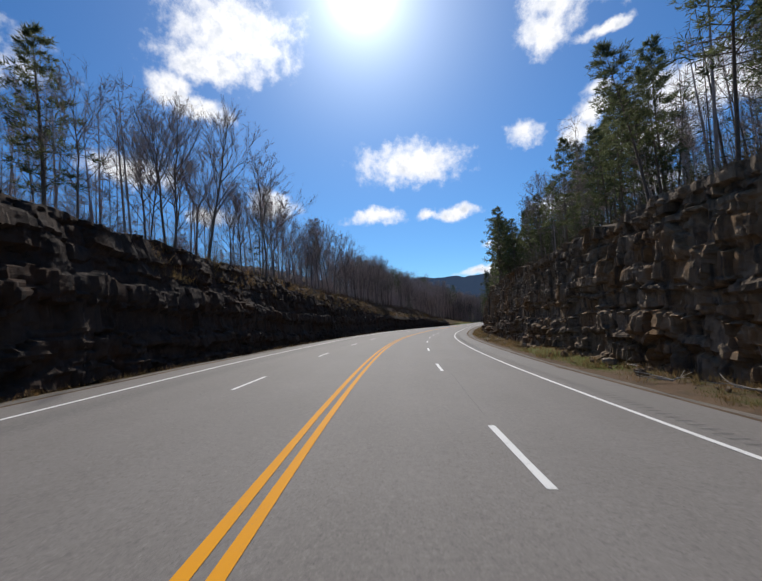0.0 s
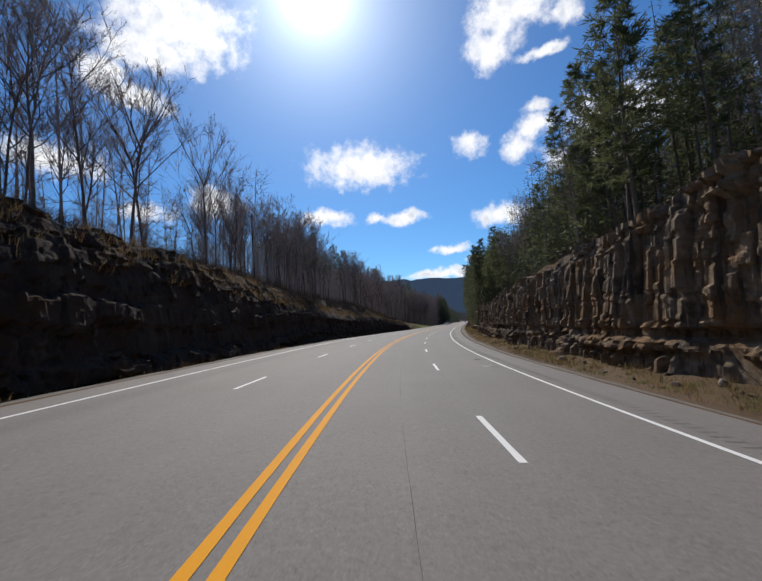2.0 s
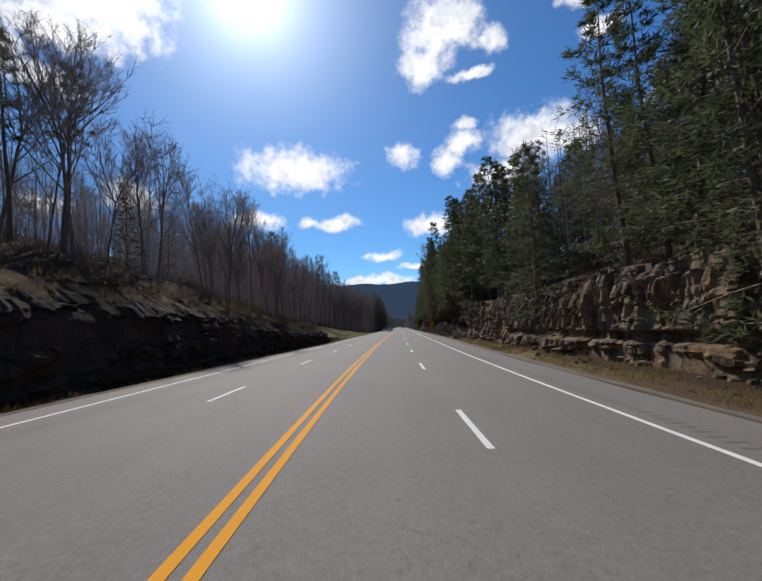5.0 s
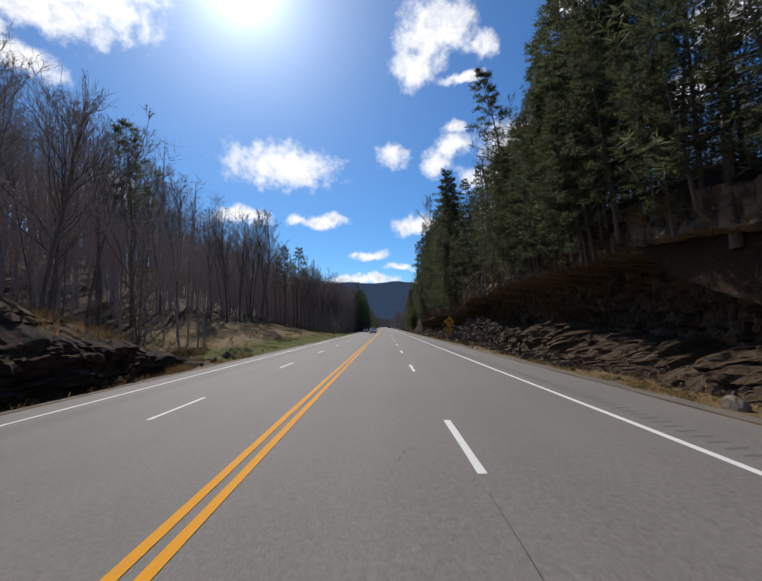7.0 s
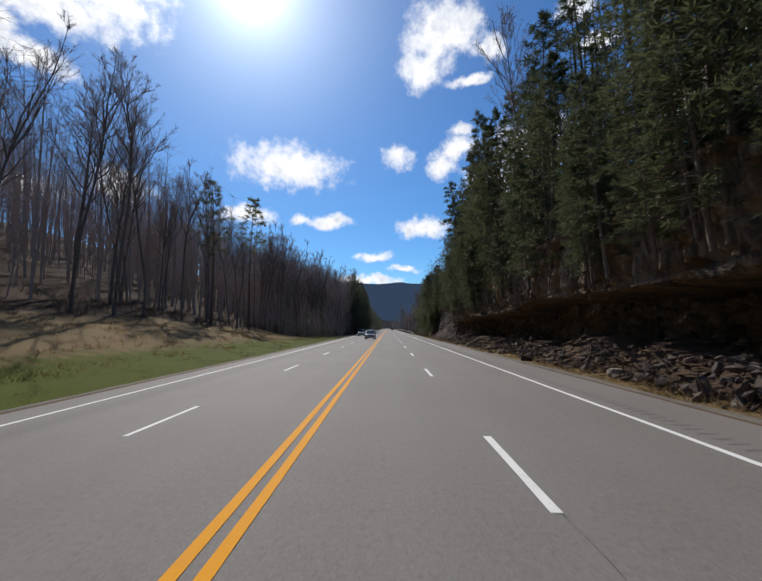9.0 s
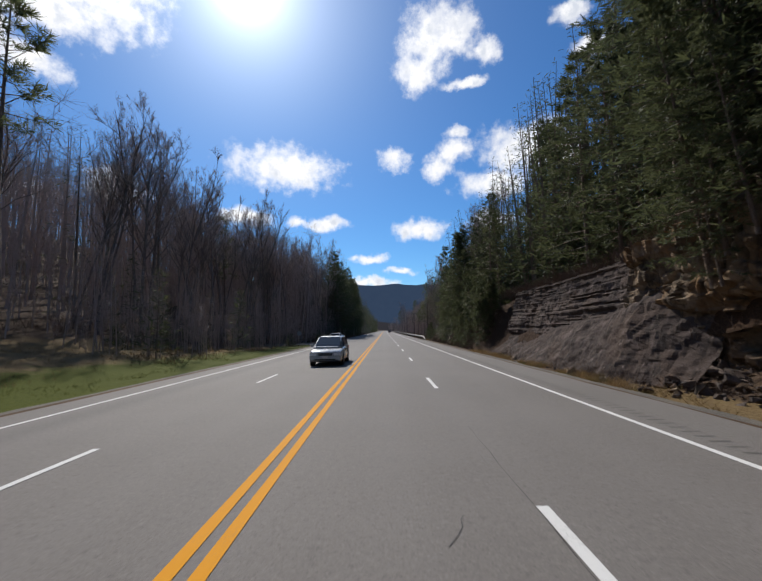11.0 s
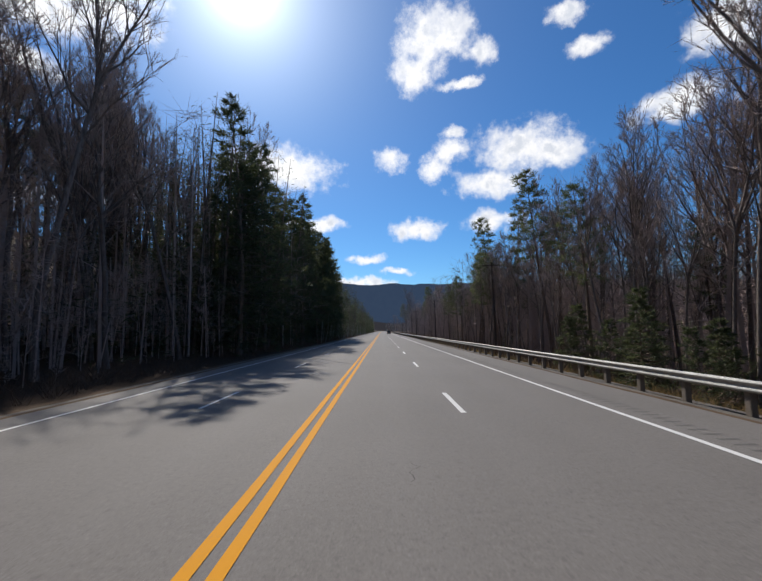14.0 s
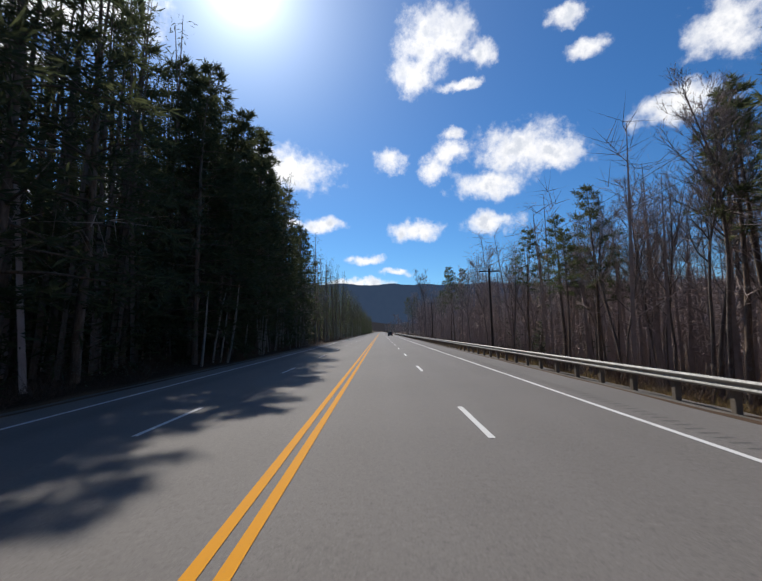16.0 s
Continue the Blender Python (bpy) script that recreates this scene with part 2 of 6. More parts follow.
def mat_plain(name, c, rough, metal=0.0, spec=0.4, grain=0.15, scale=12.0):
    m, g = material(name, rough, metal, spec)
    n = g.noise(g.obj, scale, 5.0, 0.65)
    dark = tuple(v * 0.55 for v in c)
    wire(g, g.mix(g.smooth(n, 0.4, 0.75, 0.0, grain * 2), c, dark), g.smooth(n, 0.3, 0.7, rough * 0.85, min(1.0, rough * 1.15)), n, 0.1, 0.01)
    return m


def mat_glass(name, tint, rough=0.03):
    m, g = material(name, rough, 0.0, 0.35)
    n = g.noise(g.obj, 3.0, 3.0)
    wire(g, g.mix(n, tint, tuple(v * 0.7 for v in tint)))
    g.b.inputs["Coat Weight"].default_value = 0.0
    return m


ASPHALT, GRAVEL, GROUND = mat_asphalt(), mat_shoulder(), mat_ground()
WHITE_LINE = mat_paint("white_road_paint", (0.66, 0.65, 0.62), 0.75)
YELLOW_LINE = mat_paint("yellow_road_paint", (0.64, 0.27, 0.004), 0.35)
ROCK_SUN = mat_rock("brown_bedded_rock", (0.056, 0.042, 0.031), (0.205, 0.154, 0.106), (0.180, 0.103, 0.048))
# rock for the side away from the sun: shade is put into its colour
ROCK_SHADED = mat_rock("shade_darkened_rock", (0.018, 0.013, 0.011), (0.054, 0.040, 0.032), (0.050, 0.027, 0.016))
ROCK_FOOT = mat_rock("grey_brown_rubble", (0.050, 0.040, 0.034), (0.150, 0.122, 0.104), (0.105, 0.070, 0.050))
CLAY = mat_rock("grey_brown_shale", (0.058, 0.045, 0.040), (0.122, 0.097, 0.085), (0.088, 0.064, 0.052))
BARK = mat_bark("grey_brown_bark", (0.122, 0.096, 0.083), (0.25, 0.208, 0.182))
PINE_BARK = mat_bark("pine_bark", (0.105, 0.075, 0.058), (0.21, 0.156, 0.118))
TWIG = mat_plain("bare_twigs", (0.38, 0.305, 0.27), 0.9, spec=0.1)
WOODS = mat_plain("deep_bare_woods", (0.38, 0.30, 0.262), 0.9, spec=0.1, grain=0.3, scale=2.0)
NEEDLE = mat_needles("pine_needles", (0.085, 0.102, 0.046), (0.165, 0.180, 0.082))
HEMLOCK = mat_needles("hemlock_needles", (0.050, 0.063, 0.032), (0.116, 0.130, 0.062))
GRASS = mat_needles("green_turf", (0.046, 0.060, 0.007), (0.092, 0.102, 0.015))
DRYGRASS = mat_needles("dry_grass", (0.16, 0.092, 0.042), (0.28, 0.18, 0.085))
BRUSH = mat_plain("brush_stems", (0.125, 0.085, 0.062), 0.9, spec=0.1)
STEEL = mat_plain("galvanised_steel", (0.36, 0.35, 0.33), 0.7, 0.35)
POST = mat_plain("weathered_post", (0.17, 0.140, 0.112), 0.9)
POLE = mat_plain("creosoted_pole", (0.055, 0.042, 0.034), 0.9)
CABLE = mat_plain("cable", (0.02, 0.02, 0.02), 0.6)
# bark made pale to carry the sunlight on the roadside trunks
SUNLIT_BARK = mat_bark("sunlit_pale_bark", (0.24, 0.22, 0.19), (0.42, 0.39, 0.34))

# ---------------------------------------------------------------- the road's line
S = np.arange(-100.0, 4200.0, 1.0)
KNOT = np.arange(-20.0, 201.0, 20.0)
BEND = (2.80, 2.80, 2.30, 2.79, 2.76, 2.22, 2.37, 1.50, 1.21, 0.19, 0.44, 0.10)         # per km, to the right
GRADE = (0.47, 0.47, 0.30, 0.23, -0.23, -0.04, 0.03, 0.06, -0.02, 0.11, 0.02, -0.01)    # per cent
BANK = (-5.22, -5.22, -6.15, -5.73, -6.23, -6.65, -6.16, -4.33, -3.01, -1.82, 0.01, 0.0)
kap = np.where(S > 200, 0.0, np.interp(S, KNOT, BEND)) / 1000
turn = np.cumsum(kap)
turn = turn[-1] - turn
cx, cy = np.cumsum(-np.sin(turn)), np.cumsum(np.cos(turn))
cz = np.cumsum(np.where(S > 200, 0.0, np.interp(S, KNOT, GRADE)) / 100)
tilt = np.where(S > 200, 0.0, np.interp(S, KNOT, BANK)) / 100
i200 = 300
cx, cy, cz = cx - cx[i200], cy - cy[i200] + 200.0, cz - cz[i200]
arc = np.cumsum(1 - kap * 3.5)
arc -= arc[i200] - 200.0
CROWN, LANE, EDGE = 0.0, 3.5, 6.98


def spot(s, off, h=0.0):
    """World place at s along the yellow line, off to its right, h over the height of the yellow line there."""
    x, y, z, a = (np.interp(s, S, v) for v in (cx, cy, cz, turn))
    near = np.clip(off, -150, 150)
    return np.array([x + near * np.cos(a) + (off - near), y + near * np.sin(a), z + h])


def paved(s, off):
    """Height of the pavement over the yellow line."""
    return -CROWN * np.abs(off) + np.interp(s, S, tilt) * off


def table(s, rows):
    return np.interp(s, [r[0] for r in rows], [r[1] for r in rows])


# heights over the road of the tops of the rock cuts and of the banks
WEST_TOP = ((-100, 7.2), (80, 7.0), (100, 6.2), (112, 5.5), (145, 5.1), (165, 4.0), (180, 3.2), (187, 3.4), (192, 2.5), (196, 1.1), (199, 0.15), (207, 0.3))
WEST_BANK = ((200, 0.6), (210, 1.2), (235, 2.8), (265, 2.8), (290, 1.6), (310, 0.8), (328, -0.4), (350, -0.3), (365, 0.6), (400, 1.0))
EAST_TOP = ((-100, 6.7), (60, 6.6), (90, 5.6), (100, 5.2), (115, 4.5), (128, 4.2), (150, 3.8), (178, 4.4), (192, 7.2), (225, 7.8), (275, 7.4), (288, 5.6),
            (296, 5.0), (310, 5.0), (316, 3.8), (325, 3.2), (340, 2.4), (352, 1.2), (358, -0.2))


WEST_BROW = ((-100, 0.8), (60, 0.9), (90, 1.6), (110, 2.3), (160, 2.4), (178, 1.6), (190, 0.4))


def west(s, o):
    """Height at o metres to the left of the yellow line."""
    e = paved(s, -8.4)
    top, bank, brow = table(s, WEST_TOP), table(s, WEST_BANK), table(s, WEST_BROW)
    o2 = o + np.interp(s, (55, 85, 110), (1.6, 0.6, 0.0)) * np.interp(o, (9.4, 11, 16, 20), (0, 1, 1, 0))
    cut = np.interp(o2, (8.4, 9.4, 12.3, 13.5, 16, 30, 60, 150, 600, 2500), (e, e - 0.15, e - 0.1, top, top + brow, top + brow + 0.8, top + brow + 2.5, top + 14, 60, 120))
    field = np.interp(o, (8.4, 9.2, 12, 17, 22, 32, 60, 100, 150, 600, 2500), (e, e - 0.12, 0.15 * bank - 0.1, 0.6 * bank, bank, bank + 3.2, bank + 14, bank + 31, bank + 46, 90, 130))
    f = np.clip((s - 196) / 12, 0, 1)
    return cut * (1 - f) + field * f


def east(s, o, recess=False):
    """Height at o metres to the right of the yellow line. recess: the foot of the ground stands back under the overhanging bank."""
    e = paved(s, 9.1)
    top = table(s, EAST_TOP)
    base = np.interp(s, (-100, 150, 175, 190, 280, 292, 311, 316, 345), (13.4, 13.3, 12.8, 12.5, 12.5, 12.2, 12.2, 11.3, 11.4))
    if recess:
        base = base + np.interp(s, (171, 180, 284, 292), (0.0, 5.2, 5.2, 0.0))
    lean = np.interp(s, (-100, 175, 190, 280, 293, 311, 317), (1.0, 1.2, 0.5, 0.5, 3.4, 3.4, 1.6))
    cut = np.where(o < base, np.interp(o, (9.1, 9.9, 11.0, 13.0), (e, e - 0.2, e - 0.22, e - 0.05)), 0)
    up = np.clip((o - base) / lean, 0, 1)
    back = np.interp(o - base - lean, (0, 5, 20, 60, 140, 600, 2500), (0, 2.0, 8, 22, 34, 60, 120))
    cut = np.where(o < base, cut, (e - 0.1) * (1 - up) + top * up + back)
    drop = np.interp(o, (9.1, 10.6, 12, 18, 40, 120, 260, 600, 2500), (e, e - 0.25, e - 0.7, -2.2, -4.5, -4, 14, 60, 120))
    f = np.clip((s - 346) / 12, 0, 1)
    return cut * (1 - f) + drop * f


def height(s, off):
    return west(s, -off) if off < 0 else east(s, off)


# ---------------------------------------------------------------- building helpers
def mesh(name, verts, faces, mat, smooth=False):
    me = bpy.data.meshes.new(name)
    me.from_pydata([tuple(map(float, v)) for v in verts], [], [tuple(f) for f in faces])
    me.materials.append(mat)
    if smooth:
        me.polygons.foreach_set("use_smooth", [True] * len(me.polygons))
    me.update()
    return me


def link(name, me, parent=None, label=""):
    ob = new(name, me)
    ob.parent = parent
    return tagged(ob, label)


def thing(name, label, category, group="", kind=""):
    return tagged(new(name), label, category, group, kind)


def part(name, bm, mat, parent, label=""):
    me = bpy.data.meshes.new(name)
    bm.to_mesh(me)
    bm.free()
    me.materials.append(mat)
    return link(name, me, parent, label)


def ribbon(name, offs, heights, s0, s1, step, mat, lift, label, category, kind="structure", wob=0.0):
    """A strip along the road between two offsets, following the pavement."""
    rng = random.Random(name)
    n = max(2, int((s1 - s0) / step) + 1)
    v, f, across = [], [], []
    for i in range(n):
        s = s0 + (s1 - s0) * i / (n - 1)
        across += list(offs)
        for o, h in zip(offs, heights):
            o = o + rng.uniform(-wob, wob) if o in (offs[0], offs[-1]) else o
            v.append(spot(s, o, paved(s, o) + h + lift))
    k = len(offs)
    for i in range(n - 1):
        for j in range(k - 1):
            a = i * k + j
            f.append((a, a + 1, a + k + 1, a + k))
    me = mesh(name, v, f, mat)
    me.attributes.new("offset", "FLOAT", "POINT").data.foreach_set("value", [float(o) for o in across])
    return tagged(link(name, me), label, category, kind=kind)


# ---------------------------------------------------------------- ground, road, markings
def build_ground():
    ss = np.concatenate([np.arange(-90, 480, 3.0), np.arange(480, 1000, 10.0), np.arange(1000, 4001, 60.0)])
    oo = [-2500, -1400, -700, -400, -220, -150, -100, -75, -60, -48, -38, -32, -27, -22, -19, -17, -15.5, -14, -12.8, -11.8, -10.8, -10.3, -9.9, -9.5, -9.2, -8.4, -6, 0,
          6, 9.1, 9.9, 10.4, 10.8, 11.3, 11.8, 12.3, 12.7, 13.2, 13.8, 14.5, 15.2, 16.5, 17.3, 18, 19, 20, 23, 27, 32, 38, 48, 60, 75, 100, 150, 220, 400, 700, 1400, 2500]
    v, turf, shaded_duff, hay = [], [], [], []
    for s in ss:
        for o in oo:
            h = float(east(s, o, True) if o > 8.3 else height(s, o)) if abs(o) > 8.3 else float(paved(s, o)) - 0.06
            if abs(o) > 9.3:
                amp = min(1.0, (abs(o) - 9.3) * 0.25)
                h += amp * (0.25 * noise.noise((s * 0.35, o * 0.35, 1.0)) + 0.5 * min(1, abs(o) / 60) * noise.noise((s * 0.08, o * 0.08, 4.0)))
            v.append(spot(s, o, h))
            t = 0.0
            if o < 0 and 196 < s < 345:
                t = np.interp(-o, (8.6, 9.2, 12.5, 17), (0.0, 1.0, 0.8, 0.1)) * np.interp(s, (196, 206, 330, 345), (0, 1, 1, 0.2))
            if o > 0 and s < 150:
                t = (0.62 if 18 < s < 34 else 0.42) * np.interp(o, (9.9, 10.8, 12.2, 13.0, 20, 24), (0, 1, 1, 0.3, 0.45, 0))
            elif o > 0 and s < 300:
                t = 0.5 * np.interp(o, (9.4, 9.9, 10.8, 11.4), (0, 0.8, 0.5, 0.0))
            turf.append(t)
            bank = np.interp(-o, (10, 12.5, 23, 26), (0, 1.0, 1.0, 0)) * np.interp(s, (196, 204, 320, 338), (0, 1, 1, 0))
            lip = (0.12 if s < 160 else 0.4) * np.interp(-o, (10.8, 11.5, 16, 20), (0, 1, 1, 0)) * float(s < 200) + 0.12 * np.interp(o, (10.2, 11, 13, 14), (0, 1, 1, 0)) * float(s < 150)
            foot = 0.8 * np.interp(o, (9.4, 9.8, 11.4, 12.2), (0, 1, 1, 0)) * np.interp(s, (120, 150, 286, 292), (0, 1, 1, 0)) + 0.6 * np.interp(o, (9.8, 10.4, 12, 14), (0, 1, 1, 0)) * float(s > 352)
            hay.append(float(max(bank, lip, foot)))
            # litter mask, which also puts the shade of the woods into the ground
            shaded_duff.append(0.75 * float(o > 13 and s >= 350) + float((o > (11.6 if s < 318 else 10.7) and 130 < s < 350) or (o > 12.9 and s < 350) or (o < -9.6 and s > 352) or (o < -10.5 and s < 165) or (o < -24 and 165 <= s <= 352)) * (0.0 if o > 0 and 290 < s < 310 and o < 12 else 1.0))
    k = len(oo)
    f = [(i * k + j, i * k + j + 1, (i + 1) * k + j + 1, (i + 1) * k + j) for i in range(len(ss) - 1) for j in range(k - 1)]
    me = mesh("ground", v, f, GROUND, smooth=True)
    me.attributes.new("turf", "FLOAT", "POINT").data.foreach_set("value", turf)
    me.attributes.new("hay", "FLOAT", "POINT").data.foreach_set("value", hay)
    me.attributes.new("shaded_duff", "FLOAT", "POINT").data.foreach_set("value", shaded_duff)
    tagged(link("ground", me), "brown leaf litter and grass ground of the wooded valley", "ground", kind="structure")


build_ground()
ribbon("road", (-8.2, -7.2, -3.6, 0, 3.6, 7.2, 9.0), (0,) * 7, -90, 1500, 2.0, ASPHALT, 0.0, "weathered grey asphalt road of four lanes", "road", wob=0.05)
ribbon("gravel_verge_west", (-9.5, -8.8, -8.1), (-0.14, -0.04, -0.012), -90, 1000, 1.5, GRAVEL, 0.0, "crushed gravel verge beside the road", "verge", wob=0.12)
ribbon("gravel_verge_rail", (9.9, 10.5, 11.1), (-0.13, -0.20, -0.34), 350, 900, 1.5, GRAVEL, 0.0, "crushed gravel under the guardrail", "verge", wob=0.2)
ribbon("gravel_verge_east", (8.9, 9.5, 10.1), (-0.012, -0.05, -0.17), -90, 1000, 1.5, GRAVEL, 0.0, "crushed gravel verge beside the road", "verge", wob=0.12)


def stripe(name, off, width, s0, s1, mat, label, step=2.0):
    return ribbon(name, (off - width / 2, off + width / 2), (0, 0), s0, s1, step, mat, 0.008, label, "road marking", wob=0.006)


stripe("yellow_line", -0.145, 0.15, -90, 1500, YELLOW_LINE, "solid yellow centre line painted on asphalt")
stripe("yellow_line", 0.145, 0.15, -90, 1500, YELLOW_LINE, "solid yellow centre line painted on asphalt")
stripe("edge_line", EDGE, 0.13, -90, 1500, WHITE_LINE, "solid white edge line painted on asphalt")
stripe("edge_line", -EDGE, 0.13, -90, 335, WHITE_LINE, "solid white edge line painted on asphalt")
stripe("edge_line", -EDGE, 0.13, 351, 1500, WHITE_LINE, "solid white edge line painted on asphalt")
for k in range(-5, 60):
    s0, s1 = np.interp((7.15 + 12.19 * k, 7.15 + 12.19 * k + 3.05), arc, S)
    tagged(stripe("lane_dash", LANE, 0.13, s0, s1, WHITE_LINE, "white lane dash painted on asphalt", 0.8), group="white lane dashes", kind="")
    s0 = 13.3 + 12.01 * k + float(np.interp(k, (0, 6, 14), (0.0, 0.74, 0.46)))
    tagged(stripe("lane_dash", -LANE, 0.12, s0, s0 + 3.0, WHITE_LINE, "white lane dash painted on asphalt", 0.8), group="white lane dashes", kind="")


# ---------------------------------------------------------------- rock cuts
def grain2(x, y, seed):
    """Smooth noise from 0 to 1 over arrays."""
    tab = np.random.RandomState(seed % 9973).rand(8192)
    x, y = np.broadcast_arrays(np.asarray(x, float), np.asarray(y, float))
    ix, iy = np.floor(x).astype(int), np.floor(y).astype(int)
    fx, fy = x - ix, y - iy
    fx, fy = fx * fx * (3 - 2 * fx), fy * fy * (3 - 2 * fy)

    def at(a, b):
        return tab[(a * 1619 + b * 3137 + (a * b) % 97) % 8192]

    return (at(ix, iy) * (1 - fx) + at(ix + 1, iy) * fx) * (1 - fy) + (at(ix, iy + 1) * (1 - fx) + at(ix + 1, iy + 1) * fx) * fy


def crag(name, side, s0, s1, ds, rows, base, top, line, beds, mat, label, seed, amp, chaos=0.3, lip=1.2, deep=-0.3, notch=0.5, columns=None, soil=None):
    """A blasted face: beds with joints, ledges and gaps. line(s, h, q): where it stands; beds: (weight, thickness, width) rows."""
    rs = np.random.RandomState(seed)
    ss = np.arange(s0, s1, ds)
    b, tp = base(ss), top(ss)
    tp = tp + notch * (grain2(ss * 0.45, 0.0, seed) - 0.5) + 0.6 * notch * (grain2(np.floor(ss * 1.3), 0.5, seed + 1) - 0.5)
    s, q = np.meshgrid(ss, np.linspace(0, 1, rows), indexing="ij")
    h = b[:, None] + (tp - b)[:, None] * q
    u = h + 1.0 * (grain2(s * 0.05, 0.0, seed + 2) - 0.5) + 0.55 * (grain2(s * 0.35, h * 0.4, seed + 3) - 0.5) + 0.45 * (grain2(s * 0.9, h * 0.8, seed + 13) - 0.5) + chaos * 0.35 * (grain2(s * 2.3, h * 2.3, seed + 4) - 0.5)
    w = np.array([r[0] for r in beds], float)
    pick = rs.choice(len(beds), 120, p=w / w.sum())
    thick = np.array([rs.uniform(*beds[i][1]) for i in pick])
    wide = np.array([rs.uniform(*beds[i][2]) for i in pick])
    edge = np.cumsum(thick) - 4.0
    k = np.clip(np.searchsorted(edge, u) - 1, 0, 118)
    fu = (u - edge[k]) / thick[k + 1]
    sh = s + 0.35 * (grain2(h * 1.3, k * 7.7, seed + 5) - 0.5) + chaos * 0.5 * (grain2(s * 2.7, h * 2.7, seed + 6) - 0.5)
    x = sh / wide[k] + 0.37 * k
    x = x + 0.7 * (grain2(x * 0.8, k * 3.3, seed + 7) - 0.5)
    cell = np.floor(x).astype(int)
    fx = x - cell
    tab = rs.rand(8192)

    def rnd(n):
        return tab[(cell * 2699 + k * 7919 + n * 1187) % 8192]

    out = rs.uniform(-1, 1, 120)[k]
    d = amp * (0.8 * out * (0.3 + grain2(s * 0.13, k * 3.1, seed + 8)) + 0.7 * (rnd(0) - 0.5) + 0.8 * (rnd(1) - 0.5) * (fx - 0.5) + 0.6 * (rnd(2) - 0.6) * (fu - 0.5))
    gap = np.minimum(np.minimum(fx, 1 - fx) * wide[k], np.minimum(fu, 1 - fu) * thick[k + 1])
    d -= 0.16 * np.clip(1 - gap / 0.07, 0, 1) * (rnd(3) > 0.5)
    d -= 0.9 * amp * (rnd(4) < 0.10)
    # larger joint blocks across several beds
    bx = s / 1.7 + 0.8 * (grain2(s * 0.3, h * 0.5, seed + 14) - 0.5)
    by = h / 1.25 + 0.9 * (grain2(s * 0.25, h * 0.2, seed + 15) - 0.5)
    d += 0.9 * amp * (tab[(np.floor(bx).astype(int) * 331 + np.floor(by).astype(int) * 977) % 8192] - 0.5)
    bx, by = s / 0.8 + grain2(h * 0.7, s * 0.4, seed + 16), h / 1.9
    d += 0.6 * amp * (tab[(np.floor(bx).astype(int) * 613 + np.floor(by).astype(int) * 431) % 8192] - 0.5)
    d += amp * (1.5 * (grain2(s * 0.16, h * 0.3, seed + 9) - 0.5) + 0.9 * chaos * (grain2(s * 0.9, h * 1.1, seed + 10) - 0.5))
    d += chaos * (0.22 * (grain2(s * 3.1, h * 3.1, seed + 11) - 0.5) + 0.12 * (grain2(s * 7.0, h * 7.0, seed + 12) - 0.5))
    if columns is not None:
        # upright joints that run through most of the face
        wt = columns(s, h)
        xc = s / 0.52 + 1.1 * (grain2(s * 0.9, 0.0, seed + 17) - 0.5) + 0.12 * (grain2(s * 0.7, h * 0.9, seed + 18) - 0.5)
        cc = np.floor(xc).astype(int)
        fc = xc - cc
        d = d * (1 - 0.72 * wt) + wt * amp * (1.5 * (tab[(cc * 761) % 8192] - 0.5) + 0.8 * (tab[(cc * 467 + np.floor(h / 1.1 + tab[(cc * 97) % 8192]).astype(int) * 911) % 8192] - 0.5) + 0.7 * (tab[(cc * 233) % 8192] - 0.5) * (fc - 0.5))
        d -= wt * 0.32 * np.clip(1 - np.minimum(fc, 1 - fc) * 0.52 / 0.08, 0, 1)
    d = np.maximum(d, deep)
    o = line(s, h, q) - d
    # the lip runs back into the ground
    s, h = np.hstack([s, s[:, -1:]]), np.hstack([h, h[:, -1:] + 0.12])
    o = np.hstack([o, o[:, -1:] + lip])
    v = spot(s.ravel(), side * o.ravel(), h.ravel()).T
    m = rows + 1
    a = (np.arange(len(ss) - 1)[:, None] * m + np.arange(m - 1)[None, :]).ravel()
    f = np.stack([a, a + m, a + m + 1, a + 1], 1)
    me = mesh(name, v.tolist(), f.tolist(), mat)
    me.attributes.new("tone", "FLOAT", "POINT").data.foreach_set("value", np.hstack([rnd(5), rnd(5)[:, -1:]]).ravel())
    if soil is not None:
        me.attributes.new("soil", "FLOAT", "POINT").data.foreach_set("value", soil(s, np.hstack([q, q[:, -1:]])).ravel())
    ob = thing(name, label, "rock face", kind="structure")
    link("rock_ledges", me, ob)
    return ob


def stone_mesh(seed, mat):
    """A small broken stone, about one metre across before it is sized."""
    rng = random.Random(seed)
    bm = bmesh.new()
    bmesh.ops.create_icosphere(bm, subdivisions=1, radius=0.62)
    ax = [rng.uniform(0.55, 1.2) for _ in range(3)]
    cuts = [(Vector((rng.gauss(0, 1), rng.gauss(0, 1), rng.gauss(0, 1))).normalized(), rng.uniform(0.28, 0.5)) for _ in range(7)]
    for w in bm.verts:
        c = w.co.copy()
        for n, d in cuts:
            c -= n * max(0.0, c.dot(n) - d)
        w.co = Vector((c.x * ax[0], c.y * ax[1], c.z * ax[2]))
    me = bpy.data.meshes.new("stone")
    bm.to_mesh(me)
    bm.free()
    me.materials.append(mat)
    return me


